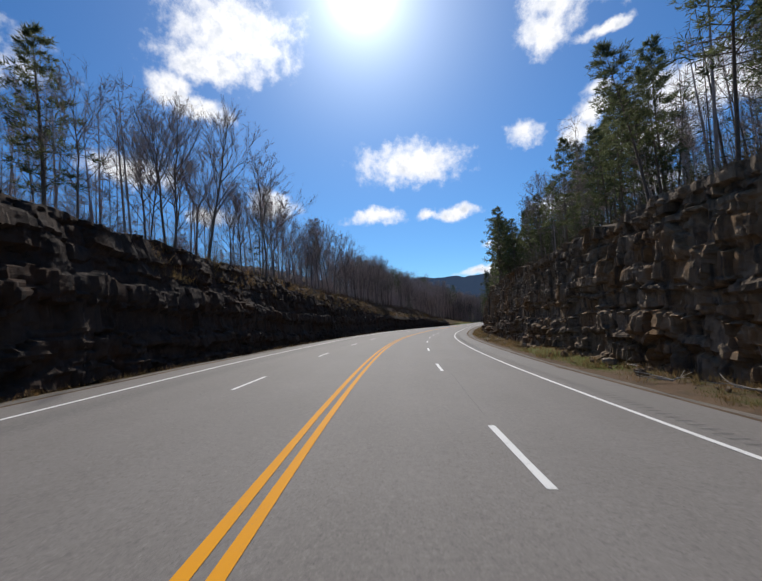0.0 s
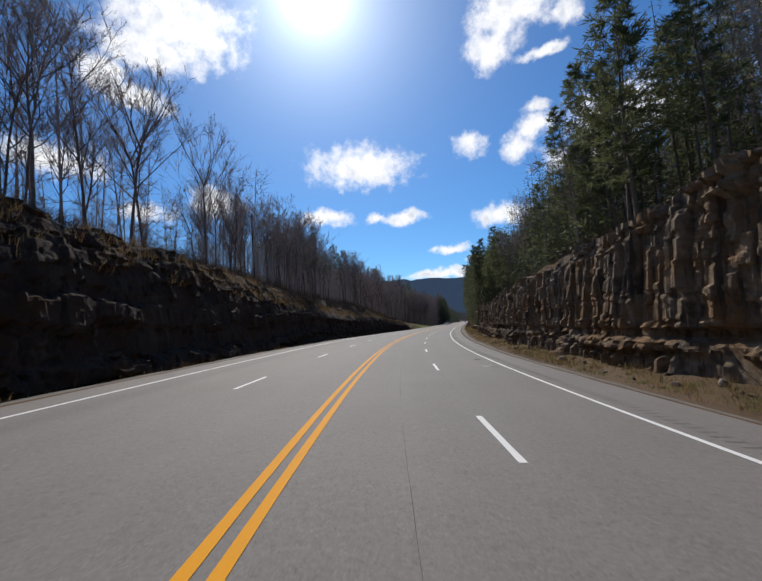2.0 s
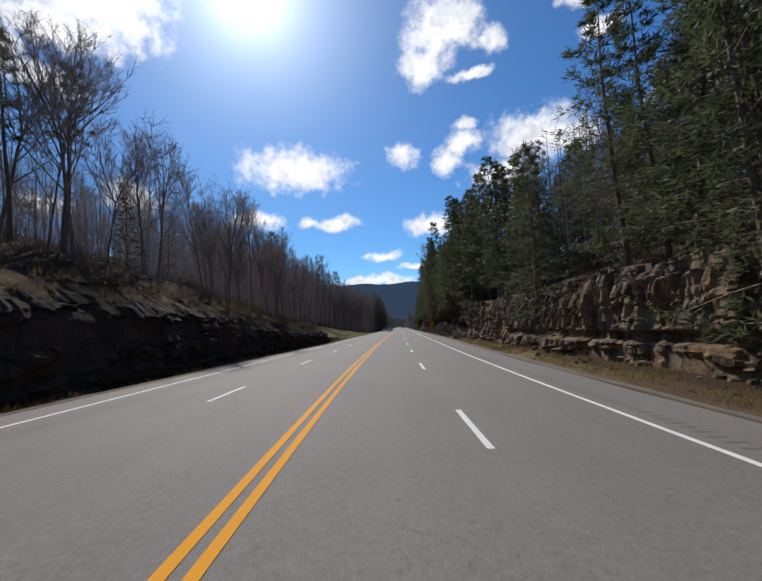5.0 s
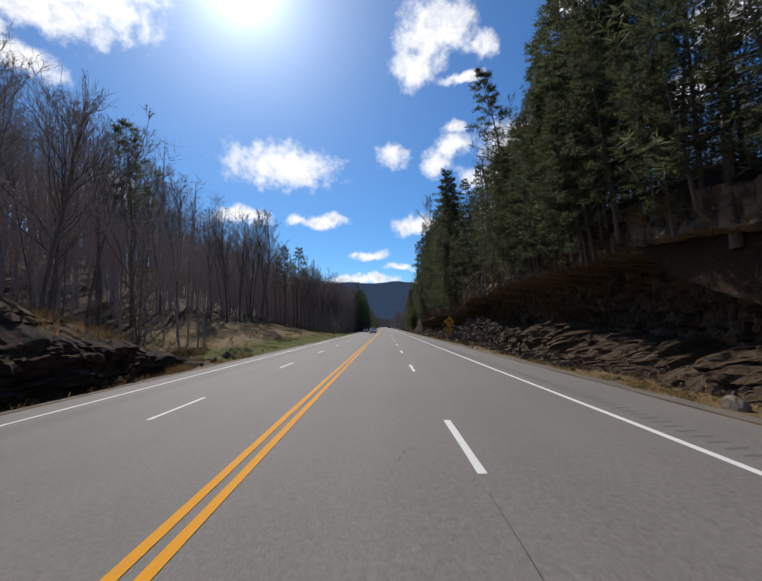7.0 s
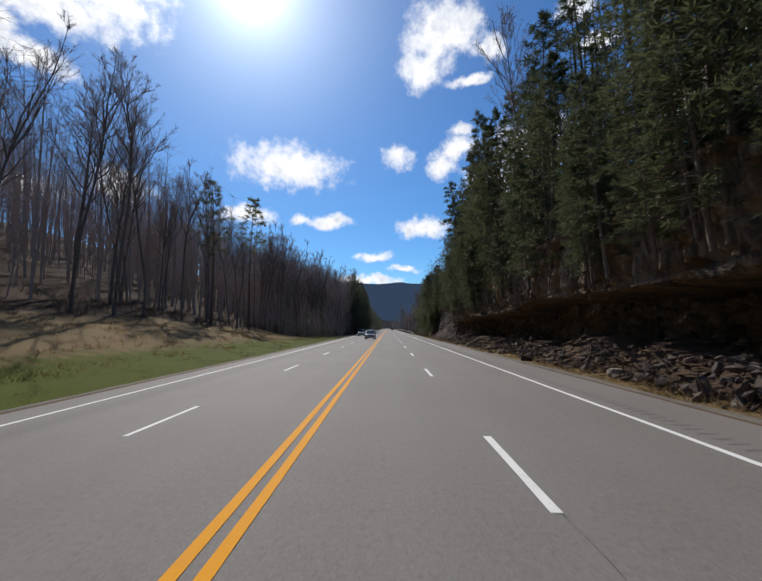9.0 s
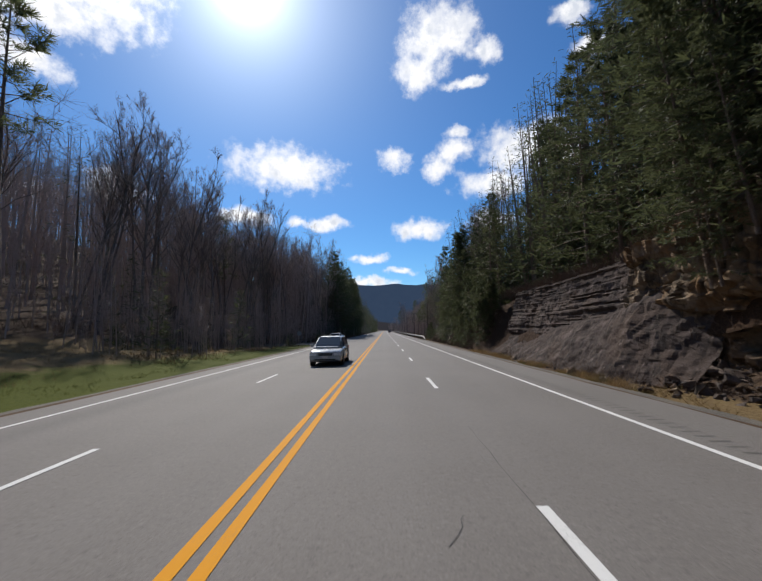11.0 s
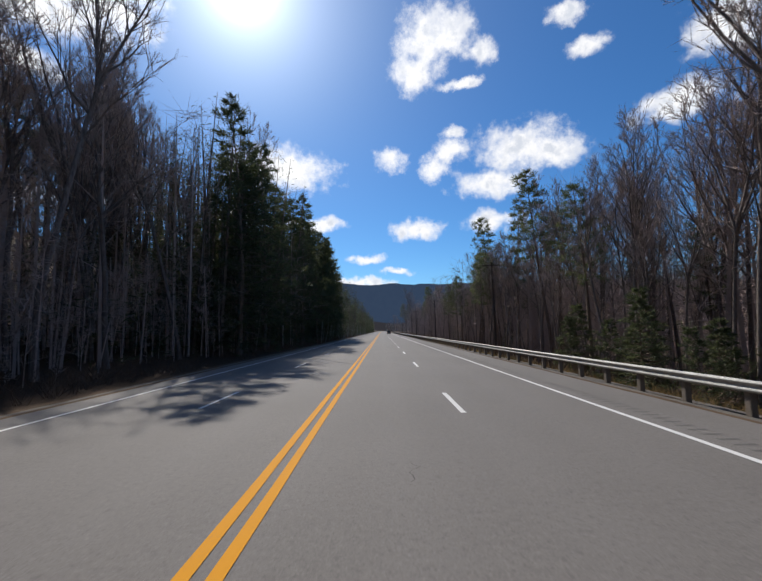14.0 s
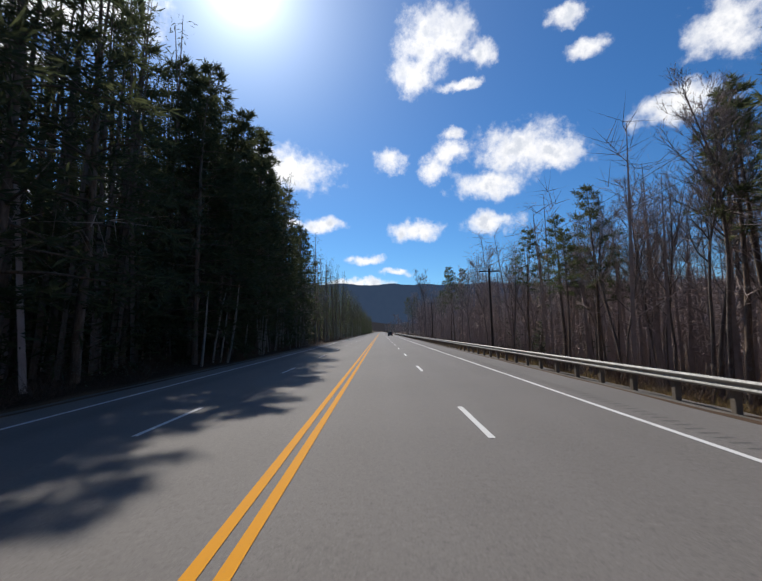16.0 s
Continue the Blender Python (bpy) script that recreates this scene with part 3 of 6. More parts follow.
def talus(ob, seed, count, s0, s1, o0, o1, small, big, mats):
    """Broken stones lying at the foot of a face, each a part of it."""
    rng = random.Random(seed)
    kinds = [stone_mesh(seed + i, mats[i % len(mats)]) for i in range(9)]
    side = 1 if o0 > 0 else -1
    for _ in range(count):
        s = rng.uniform(s0, s1)
        near = rng.random() ** 0.6
        size = small + (big - small) * rng.random() ** 2.5 * (0.4 + 0.6 * near)
        o = o0 + (o1 - o0) * near
        st = link("stone", rng.choice(kinds), ob)
        x, y, z = spot(s, o, float(height(s, o)) + size * 0.12)
        st.matrix_basis = pose(x, y, z, rng.uniform(-35, 35), rng.uniform(-35, 35), rng.uniform(0, 360)) @ Matrix.Scale(size, 4)


def rise(x, a, b):
    t = np.clip((x - a) / (b - a), 0, 1)
    return t * t * (3 - 2 * t)


def west_line(s, h, q):
    return 9.75 + 0.6 * q + 2.3 * (np.clip(q - 0.58, 0, 1) / 0.42) ** 1.2 * np.interp(s, (55, 85, 110), (0.25, 0.7, 1.0))


TALL_BED, MID_BED, THIN_BED = (0.50, 0.95), (0.22, 0.42), (0.09, 0.18)
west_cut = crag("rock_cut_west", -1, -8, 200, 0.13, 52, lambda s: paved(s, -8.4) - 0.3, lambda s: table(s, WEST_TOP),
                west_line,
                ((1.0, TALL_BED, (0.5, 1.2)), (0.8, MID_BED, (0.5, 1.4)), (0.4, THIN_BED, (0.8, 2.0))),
                ROCK_SHADED, "blasted rock cut with ledges, its shade put into a darker rock colour", 11, 0.30, 0.35, 1.5,
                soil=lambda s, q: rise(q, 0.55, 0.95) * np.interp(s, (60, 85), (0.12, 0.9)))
east_cut = crag("rock_cut_east", 1, -8, 178, 0.10, 72, lambda s: paved(s, 9.1) - 0.3, lambda s: table(s, EAST_TOP),
                lambda s, h, q: np.interp(s, (150, 176), (12.45, 12.1)) + 0.9 * q + 0.5 * (rise(h, 0.55, 0.75) - rise(h, 1.0, 1.2)) * np.interp(s, (40, 60), (0.1, 1.0)) * grain2(s * 0.11, 0.0, 77),
                ((1.3, TALL_BED, (0.22, 0.6)), (1.0, MID_BED, (0.3, 0.9)), (0.9, THIN_BED, (0.5, 1.6))),
                ROCK_SUN, "brown bedded rock cut with fractured ledges", 23, 0.42, 0.35,
                columns=lambda s, h: (rise(h, 0.9, 1.3) - rise(h, table(s, EAST_TOP) - 1.1, table(s, EAST_TOP) - 0.6)) * np.interp(s, (0, 45, 62, 105, 120), (0.1, 0.15, 1.0, 1.0, 0.75)),
                soil=lambda s, q: 0.3 * rise(q, 0.9, 1.0))
rubble = crag("rubble_bank_east", 1, 172, 292, 0.12, 34, lambda s: paved(s, 9.1) - 0.4, lambda s: np.interp(s, (172, 185, 198, 222, 232, 290), (0.4, 0.6, 1.3, 1.8, 0.7, 0.6)) + 0.6 * (grain2(s * 0.16, 0.0, 8) - 0.5),
              lambda s, h, q: 11.3 + 2.3 * q ** 1.4 + 1.1 * (grain2(s * 0.17, 0.0, 4) - 0.5),
              ((1.0, (0.16, 0.34), (0.2, 0.45)), (0.6, (0.3, 0.6), (0.25, 0.6))),
              ROCK_FOOT, "broken grey brown rubble at the foot of the bank", 33, 0.30, 1.6, 1.6, -0.6, 0.9, soil=lambda s, q: 0.75 + 0.0 * q)
ROOF = ((172, 2.6), (186, 4.6), (215, 5.0), (232, 3.9), (255, 3.5), (292, 3.0))
bank_rock = crag("rock_bank_east", 1, 176, 292, 0.14, 64, lambda s: 0.0 * s - 0.2, lambda s: table(s, EAST_TOP) + 0.15,
                 lambda s, h, q: 12.75 + 0.5 * (grain2(s * 0.2, h * 0.4, 7) - 0.5) + np.interp(s, (178, 190, 276, 288), (0.2, 3.9, 3.9, 0.2)) * (1 - rise(h + 0.9 * (grain2(s * 0.15, 0.0, 3) - 0.5), table(s, ROOF) - 0.35, table(s, ROOF) + 0.1)),
                 ((1.0, (0.25, 0.55), (0.3, 0.8)), (0.8, (0.5, 0.9), (0.35, 0.8))),
                 ROCK_SUN, "brown rock bank with a deep dark undercut below overhanging evergreens", 31, 0.42, 0.6, 1.8, -0.4, 0.6,
                 columns=lambda s, h: 0.6 * rise(h, table(s, ROOF) + 0.2, table(s, ROOF) + 0.8))


def bank_shelf():
    """The forest floor that runs back from the brow of the overhanging bank."""
    ss, oo = np.arange(176, 293, 1.5), (12.95, 13.6, 14.5, 15.6, 16.8, 18.2)
    v = [spot(a, o, float(east(a, o)) + 0.06 + 0.2 * noise.noise((a * 0.4, o * 0.6, 2.0))) for a in ss for o in oo]
    k = len(oo)
    f = [(i * k + j, i * k + j + 1, (i + 1) * k + j + 1, (i + 1) * k + j) for i in range(len(ss) - 1) for j in range(k - 1)]
    me = mesh("ground_shelf", v, f, GROUND, smooth=True)
    me.attributes.new("shaded_duff", "FLOAT", "POINT").data.foreach_set("value", [0.9] * len(v))
    tagged(link("ground_shelf", me), "needle litter on the brow of the overhanging bank, darkened for tree shade", "ground", kind="structure")


bank_shelf()
talus(east_cut, 510, 190, 2, 176, 10.6, 12.3, 0.06, 0.5, (ROCK_SUN, ROCK_SUN, ROCK_FOOT))
talus(west_cut, 520, 60, 150, 206, -9.0, -9.8, 0.06, 0.4, (ROCK_SHADED, ROCK_FOOT))
talus(west_cut, 525, 70, 184, 206, -9.2, -11.5, 0.12, 0.8, (ROCK_FOOT, ROCK_SUN, ROCK_FOOT))
def rubble_heap():
    """Angular blocks piled over the foot of the undercut bank, past counting."""
    rng = random.Random(91)
    shapes = []
    for k in range(14):
        bm = bmesh.new()
        for _ in range(10):
            bm.verts.new((rng.uniform(-0.6, 0.6), rng.uniform(-0.45, 0.45), rng.uniform(-0.4, 0.4)))
        bmesh.ops.convex_hull(bm, input=bm.verts[:])
        bmesh.ops.delete(bm, geom=[w for w in bm.verts if not w.link_faces], context="VERTS")
        bm.verts.index_update()
        shapes.append(([w.co.copy() for w in bm.verts], [tuple(w.index for w in fc.verts) for fc in bm.faces]))
        bm.free()
    v, f, tone = [], [], []
    for _ in range(5200):
        a, q = rng.uniform(176, 292), rng.random()
        big = float(np.interp(a, (176, 186, 202, 211, 218, 225, 233, 290), (0.5, 0.8, 1.0, 1.8, 2.4, 2.2, 1.0, 0.85))) * (0.65 + 0.7 * float(grain2(a * 0.16, 0.0, 8)))
        size = 0.09 + 0.62 * rng.random() ** 5 * min(1.0, big / 1.6)
        m = pose(*spot(a, 11.0 + 2.4 * q + 0.9 * (float(grain2(a * 0.17, 0.0, 4)) - 0.5), float(paved(a, 9.1)) - 0.25 + big * q ** 0.8), rng.uniform(0, 360), rng.uniform(-40, 40), rng.uniform(0, 360)) @ Matrix.Scale(size, 4)
        pts, faces = rng.choice(shapes)
        n = len(v)
        v += [m @ c for c in pts]
        f += [tuple(i + n for i in fc) for fc in faces]
        tone += [rng.random()] * len(pts)
    me = mesh("rubble_heap", v, f, ROCK_FOOT)
    me.attributes.new("tone", "FLOAT", "POINT").data.foreach_set("value", tone)
    tagged(link("rubble_heap", me, rubble), kind="stuff")


rubble_heap()
talus(rubble, 530, 290, 174, 290, 10.4, 12.6, 0.10, 0.85, (ROCK_FOOT, CLAY, ROCK_SUN))


def shale_slope():
    """Thin shale beds standing over a scree of their own crumbs, one skin with ledges and gullies."""
    v, f = [], []
    ss, qs = np.arange(287, 314, 0.14), np.append(np.linspace(0, 1.0, 64), (1.02, 1.04))
    for s in ss:
        top = table(s, EAST_TOP) + 0.2
        split = 0.40 + 0.14 * noise.noise((s * 0.17, 0, 8.0)) - 0.02 * (s - 298)
        for k, q in enumerate(qs):
            h = -0.35 + (top + 0.35) * min(q, 1.0)
            wave = h + 0.25 * noise.noise((s * 0.12, 0, 5.0)) + 0.08 * noise.noise((s * 0.6, h, 2.0))
            bed = noise.noise((wave * 2.6, s * 0.03, 9.0)) + 0.7 * noise.noise((wave * 7.0, s * 0.08, 4.0)) + 0.5 * noise.noise((wave * 15.0, s * 0.15, 7.0))
            steep = min(1.0, max(0.0, (q - split) / 0.06))
            bed = 0.12 * math.tanh(2.5 * bed) * steep * (0.4 + 0.6 * min(1, max(0, 0.6 + 1.6 * noise.noise((s * 0.15, h * 0.4, 1.0)))))
            o = 10.75 + 2.0 * min(q / split, 1.0) ** 0.8 + 0.9 * max(0.0, q - split) / (1 - split)
            o += 0.3 * steep - bed - 0.35 * noise.fractal((s * 0.25, h * 0.35, 3.0), 1.0, 2.0, 4) - 0.09 * noise.noise((s * 2.2, h * 3.0, 6.0)) - 0.05 * noise.noise((s * 5.0, h * 6.0, 6.0))
            o += 1.2 * max(0.0, (290.5 - s) / 4) + 2.4 * max(0.0, (s - 310) / 4) + (0, 1.4, 2.8)[max(0, k - 63)]
            v.append(spot(s, o, h))
    k = len(qs)
    for i in range(len(ss) - 1):
        for j in range(k - 1):
            a = i * k + j
            f.append((a, a + k, a + k + 1, a + 1))
    ob = thing("shale_slope_east", "grey brown shale slope, crumbling and bare", "rock face", kind="structure")
    link("shale_beds", mesh("shale_beds", v, f, CLAY), ob)
    return ob


shale = shale_slope()
end_rock = crag("rock_bank_end", 1, 324, 357, 0.10, 40, lambda s: -0.35 + 0.0 * s, lambda s: np.minimum(table(s, EAST_TOP) + 0.5, 2.0),
                lambda s, h, q: 11.2 + 1.9 * q, ((1.0, (0.12, 0.26), (0.18, 0.45)), (0.6, (0.3, 0.5), (0.25, 0.6))),
                ROCK_SUN, "broken brown rock at the end of the bank", 41, 0.36, 1.2, 1.5)
talus(shale, 545, 110, 289, 312, 10.5, 12.0, 0.05, 0.4, (CLAY, ROCK_FOOT, CLAY))
talus(end_rock, 540, 170, 324, 357, 10.6, 12.4, 0.06, 0.5, (ROCK_SUN, ROCK_FOOT, ROCK_SUN))

# ---------------------------------------------------------------- trees
def tube(v, f, pts, radii, sides):
    """A tapered bent tube through pts."""
    base = len(v)
    for i, (p, r) in enumerate(zip(pts, radii)):
        d = (pts[min(i + 1, len(pts) - 1)] - pts[max(i - 1, 0)]).normalized()
        a = d.orthogonal().normalized()
        b = d.cross(a)
        for k in range(sides):
            t = 2 * math.pi * k / sides
            v.append(p + (a * math.cos(t) + b * math.sin(t)) * r)
    for i in range(len(pts) - 1):
        for k in range(sides):
            m = (k + 1) % sides
            f.append((base + i * sides + k, base + i * sides + m, base + (i + 1) * sides + m, base + (i + 1) * sides + k))


def bent(rng, p, d, length, n, wander, lift):
    pts = [p.copy()]
    for i in range(n):
        d = (d + Vector((rng.gauss(0, wander), rng.gauss(0, wander), rng.gauss(0, wander) + lift))).normalized()
        p = p + d * (length / n)
        pts.append(p.copy())
    return pts


def sliver(v, f, a, b, w, rng):
    """A twig: one thin triangle."""
    n = len(v)
    side = (b - a).cross(Vector((rng.gauss(0, 1), rng.gauss(0, 1), rng.gauss(0, 1))))
    side = side.normalized() * w if side.length > 1e-6 else Vector((w, 0, 0))
    v += [a - side, a + side, b]
    f.append((n, n + 1, n + 2))


def bare_tree(seed, tall, limbs=11, start=0.35, spread=0.36, twigs=4):
    """Meshes (trunk with limbs, twigs) of a leafless tree, its foot at the origin: a trunk that forks into rising leaders, limbs that fork again, and fine twigs."""
    rng = random.Random(seed)
    v, f, tv, tf = [], [], [], []
    r0 = tall * rng.uniform(0.0062, 0.0095)

    def aside(d, much):
        return (d + Vector((rng.gauss(0, much), rng.gauss(0, much), rng.gauss(0.1, much * 0.6)))).normalized()

    def spray(p, d, length):
        """A fine branch end: a thin stem and the twigs along it."""
        e = p + (aside(d, 0.3) + Vector((0, 0, 0.15))).normalized() * length
        sliver(tv, tf, p, e, 0.018, rng)
        for _ in range(twigs):
            c = p.lerp(e, rng.uniform(0.15, 0.95))
            g = c + aside((e - p).normalized(), 0.55) * length * rng.uniform(0.35, 0.75)
            sliver(tv, tf, c, g, 0.013, rng)
            c = c.lerp(g, rng.uniform(0.3, 0.8))
            sliver(tv, tf, c, c + aside((g - c).normalized(), 0.7) * length * rng.uniform(0.2, 0.5), 0.010, rng)

    def limb(p, d, length, r, count):
        pts = bent(rng, p, d, length, 4, 0.15, 0.10)
        tube(v, f, pts, [r * (1 - 0.82 * j / 4) for j in range(5)], 4)
        for m in range(count):
            u = 0.2 + 0.8 * (m + rng.random()) / count
            j = min(3, int(u * 4))
            b0 = pts[j].lerp(pts[j + 1], u * 4 - j)
            bd = (aside((pts[j + 1] - pts[j]).normalized(), 0.5) + Vector((0, 0, 0.22))).normalized()
            bl = length * rng.uniform(0.28, 0.55) * (1.15 - 0.5 * u) + 0.3
            br = bent(rng, b0, bd, bl, 2, 0.16, 0.08)
            tube(v, f, br, [r * 0.42 * (1.1 - 0.6 * u) + 0.006, r * 0.25 * (1.1 - 0.6 * u) + 0.005, 0.004], 3)
            for i in range(3):
                w = rng.uniform(0.25, 1.0)
                spray(br[0].lerp(br[1], w * 2) if w < 0.5 else br[1].lerp(br[2], w * 2 - 1), bd, bl * rng.uniform(0.45, 0.8))

    fork = rng.uniform(0.42, 0.72)
    trunk = bent(rng, Vector((0, 0, -0.5)), Vector((rng.gauss(0, 0.05), rng.gauss(0, 0.05), 1)), tall * fork + 0.5, 7, 0.05, 0.06)
    tube(v, f, trunk, [r0 * (1.25 if i == 0 else 1) * (1 - 0.45 * i / 7) for i in range(8)], 6)
    axis = (trunk[-1] - trunk[-2]).normalized()
    az = rng.uniform(0, 6)
    leaders = rng.choice((1, 2, 2, 3))
    lines = []
    for k in range(leaders):
        az += 6.283 / leaders + rng.uniform(-0.5, 0.5)
        out = 0.0 if leaders == 1 else rng.uniform(0.2, 0.42)
        d = (axis + Vector((math.cos(az), math.sin(az), 0)) * out).normalized()
        ln = tall * (1 - fork) * rng.uniform(0.85, 1.05)
        pts = bent(rng, trunk[-1], d, ln, 5, 0.09, 0.10)
        tube(v, f, pts, [r0 * 0.56 * (1 - 0.88 * (j / 5)) + 0.006 for j in range(6)], 5)
        lines.append(pts)
    for k in range(limbs):
        az += 2.4 + rng.uniform(-0.6, 0.6)
        q = start + (0.97 - start) * (k + rng.random()) / limbs
        if q < fork:
            t = (q / fork) * 7
            p, r = trunk[int(t)].lerp(trunk[int(t) + 1], t % 1), r0 * 0.34
        else:
            t = min(4.9, (q - fork) / (1 - fork) * 5)
            pts = lines[k % leaders]
            p, r = pts[int(t)].lerp(pts[int(t) + 1], t % 1), r0 * 0.36 * (1.15 - t / 5)
        d = Vector((math.cos(az), math.sin(az), rng.uniform(0.7, 1.7) + 0.6 * q)).normalized()
        limb(p, d, tall * spread * (1.15 - q) * rng.uniform(0.65, 1.2) + 0.5, r + 0.008, 6)
    return mesh("trunk", v, f, BARK, True), mesh("crown", tv, tf, TWIG)


def tuft(v, f, c, d, size, rng, blades, wide=0.075):
    """A spray of fine needles round the twig end c that points along d."""
    for _ in range(blades):
        e = c + (d * 0.55 + Vector((rng.gauss(0, 0.55), rng.gauss(0, 0.55), rng.gauss(0.05, 0.35)))).normalized() * size * rng.uniform(0.55, 1.2)
        n = len(v)
        side = (e - c).cross(Vector((rng.gauss(0, 1), rng.gauss(0, 1), rng.gauss(0, 1)))).normalized() * size * rng.uniform(0.7, 1.3) * wide
        m = c.lerp(e, rng.uniform(0.35, 0.6))
        v += [c - side * 0.6, m + side, e]
        f.append((n, n + 1, n + 2))


def evergreen(seed, tall, start, reach, droop, needle, boughs=46, tufts=9, size=0.55, blades=4, top_round=0.5, wide=0.075):
    """Meshes (trunk with boughs, needles) of a pine or hemlock."""
    rng = random.Random(seed)
    v, f, nv, nf, bv, bf = [], [], [], [], [], []
    r0 = tall * rng.uniform(0.009, 0.012)
    trunk = bent(rng, Vector((0, 0, -0.5)), Vector((rng.gauss(0, 0.03), rng.gauss(0, 0.03), 1)), tall + 0.5, 8, 0.025, 0.05)
    tube(v, f, trunk, [r0 * (1 - 0.92 * i / 8) for i in range(9)], 6)
    az = rng.uniform(0, 6)
    for k in range(boughs):
        q = start + (0.99 - start) * ((k + rng.random()) / boughs) ** 0.92
        i = min(7, int(q * 8))
        p = trunk[i].lerp(trunk[i + 1], q * 8 - i)
        az += 2.4 + rng.uniform(-0.5, 0.5)
        u = (q - start) / (1 - start)
        shape = (1 - u) ** (0.9 - 0.5 * top_round) * (0.55 + 0.45 * min(1, u * 4)) + 0.06
        ln = reach * shape * rng.uniform(0.55, 1.2)
        d = Vector((math.cos(az), math.sin(az), rng.uniform(-0.05, 0.3) + 0.5 * u - droop * 0.3)).normalized()
        limb = bent(rng, p, d, ln, 3, 0.08, -droop * 0.12 + 0.04)
        tube(bv, bf, [limb[0], limb[1], limb[3]], [0.045 * (1 - u) + 0.014, 0.028 * (1 - u) + 0.01, 0.006], 3)
        for _ in range(tufts):
            t = rng.uniform(0.25, 1.0) ** 0.7
            j = min(2, int(t * 3))
            c = limb[j].lerp(limb[j + 1], t * 3 - j)
            c = c + Vector((rng.gauss(0, 0.16), rng.gauss(0, 0.16), rng.gauss(0, 0.1))) * ln * 0.6
            tuft(nv, nf, c, (limb[j + 1] - limb[j]).normalized(), size * rng.uniform(0.7, 1.3), rng, blades, wide)
    return mesh("trunk", v, f, PINE_BARK, True), mesh("crown", nv, nf, needle), mesh("branchwork", bv, bf, PINE_BARK, True)


def plant(kind, meshes, label, group, s, off, turn_, size, sink=0.15, lean=0.0):
    ob = thing(kind, label, "tree", group)
    x, y, z = spot(s, off, float(height(s, off)) - sink)
    ob.matrix_basis = pose(x, y, z, lean, 0, turn_) @ Matrix.Scale(size, 4)
    link("trunk", meshes[0], ob)
    link("crown", meshes[1], ob)
    if len(meshes) > 2:
        tagged(link("branchwork", meshes[2], ob), kind="stuff")
    return ob


BARE = [bare_tree(100 + i, 13.0, 12 + i, 0.20 + 0.03 * i, 0.48, 5) for i in range(6)]
TALL = [bare_tree(200 + i, 20.0, 12 + i, 0.30 + 0.04 * i, 0.30, 5) for i in range(6)]
PINE = [evergreen(300 + i, 15.0, 0.22 + 0.06 * i, 3.3, 0.2, NEEDLE, 56, 10, 0.56, 9, 0.5) for i in range(4)]
TALLPINE = [evergreen(350 + i, 21.0, 0.50 + 0.08 * i, 2.7, 0.2, NEEDLE, 40, 10, 0.58, 9, 0.8) for i in range(2)]
FIR = [evergreen(400 + i, 18.0, 0.06 + 0.03 * i, 4.2, 0.6, HEMLOCK, 82, 13, 0.50, 6, 0.25, 0.085) for i in range(4)]
FIR_FAR = [evergreen(420 + i, 18.0, 0.08 + 0.04 * i, 4.2, 0.6, HEMLOCK, 76, 9, 0.6, 6, 0.25) for i in range(3)]
SAPLING = [evergreen(450 + i, 5.5, 0.02, 2.0, 0.6, HEMLOCK, 60, 12, 0.29, 6, 0.25, 0.11) for i in range(3)]


def grove(seed, s0, s1, o0, o1, gap, mixture, group, small=0.75, big=1.1, power=1.0):
    """Trees scattered over a stretch; mixture: (weight, name, meshes, label) rows."""
    rng = random.Random(seed)
    area = abs(s1 - s0) * abs(o1 - o0)
    n = int(area / (gap * gap))
    total = sum(r[0] for r in mixture)
    for _ in range(n):
        pick = rng.uniform(0, total)
        for wgt, name, meshes, label in mixture:
            pick -= wgt
            if pick <= 0:
                break
        s, o = rng.uniform(s0, s1), o0 + (o1 - o0) * rng.random() ** power
        plant(name, rng.choice(meshes), label, group, s, o, rng.uniform(0, 360), rng.uniform(small, big), lean=rng.gauss(0, 2.0))


bare = (1.0, "bare_tree", BARE, "leafless grey hardwood tree on the rock cut")
tall = (1.0, "bare_tree", TALL, "tall slender leafless hardwood tree in the woods")
pine = (1.0, "pine_tree", PINE, "dark green pine with an open ragged crown")
tallpine = (1.0, "pine_tree", TALLPINE, "tall pine with a bare trunk and high crown")
fir = (1.0, "hemlock_tree", FIR, "dark green hemlock with boughs down to the ground")


firfar = (1.0, "hemlock_tree", FIR_FAR, "dark green hemlock with boughs down to the ground")
sapling = (1.0, "hemlock_sapling", SAPLING, "young hemlock with dark boughs sweeping the bank")


def share(row, w):
    return (w, *row[1:])


grove(1, -4, 200, -13.9, -21, 3.7, (share(bare, 1.0),), "bare trees above the dark rock cut", 0.6, 1.1)
grove(3, 112, 148, -16.5, -25, 4.4, (share(tallpine, 1.0),), "pines above the dark rock cut", 0.52, 0.72)
grove(15, 0, 30, -13, -24, 8.0, (share(pine, 1.0),), "pines above the dark rock cut", 0.6, 0.85)
grove(4, 0, 62, 17.0, 24, 4.6, (share(pine, 0.5), share(bare, 0.5)), "trees above the brown rock cut", 0.55, 0.9)
grove(32, 62, 140, 15.5, 22, 3.9, (share(pine, 0.78), share(bare, 0.22)), "trees above the brown rock cut", 0.6, 1.0)
grove(5, 10, 180, 22, 34, 6.6, (share(pine, 0.7), share(bare, 0.3)), "trees above the brown rock cut", 0.8, 1.15)
grove(31, 206, 230, 13.6, 19, 3.8, (share(fir, 0.35), share(tall, 0.65)), "trees over the low rock bank", 0.6, 0.9)
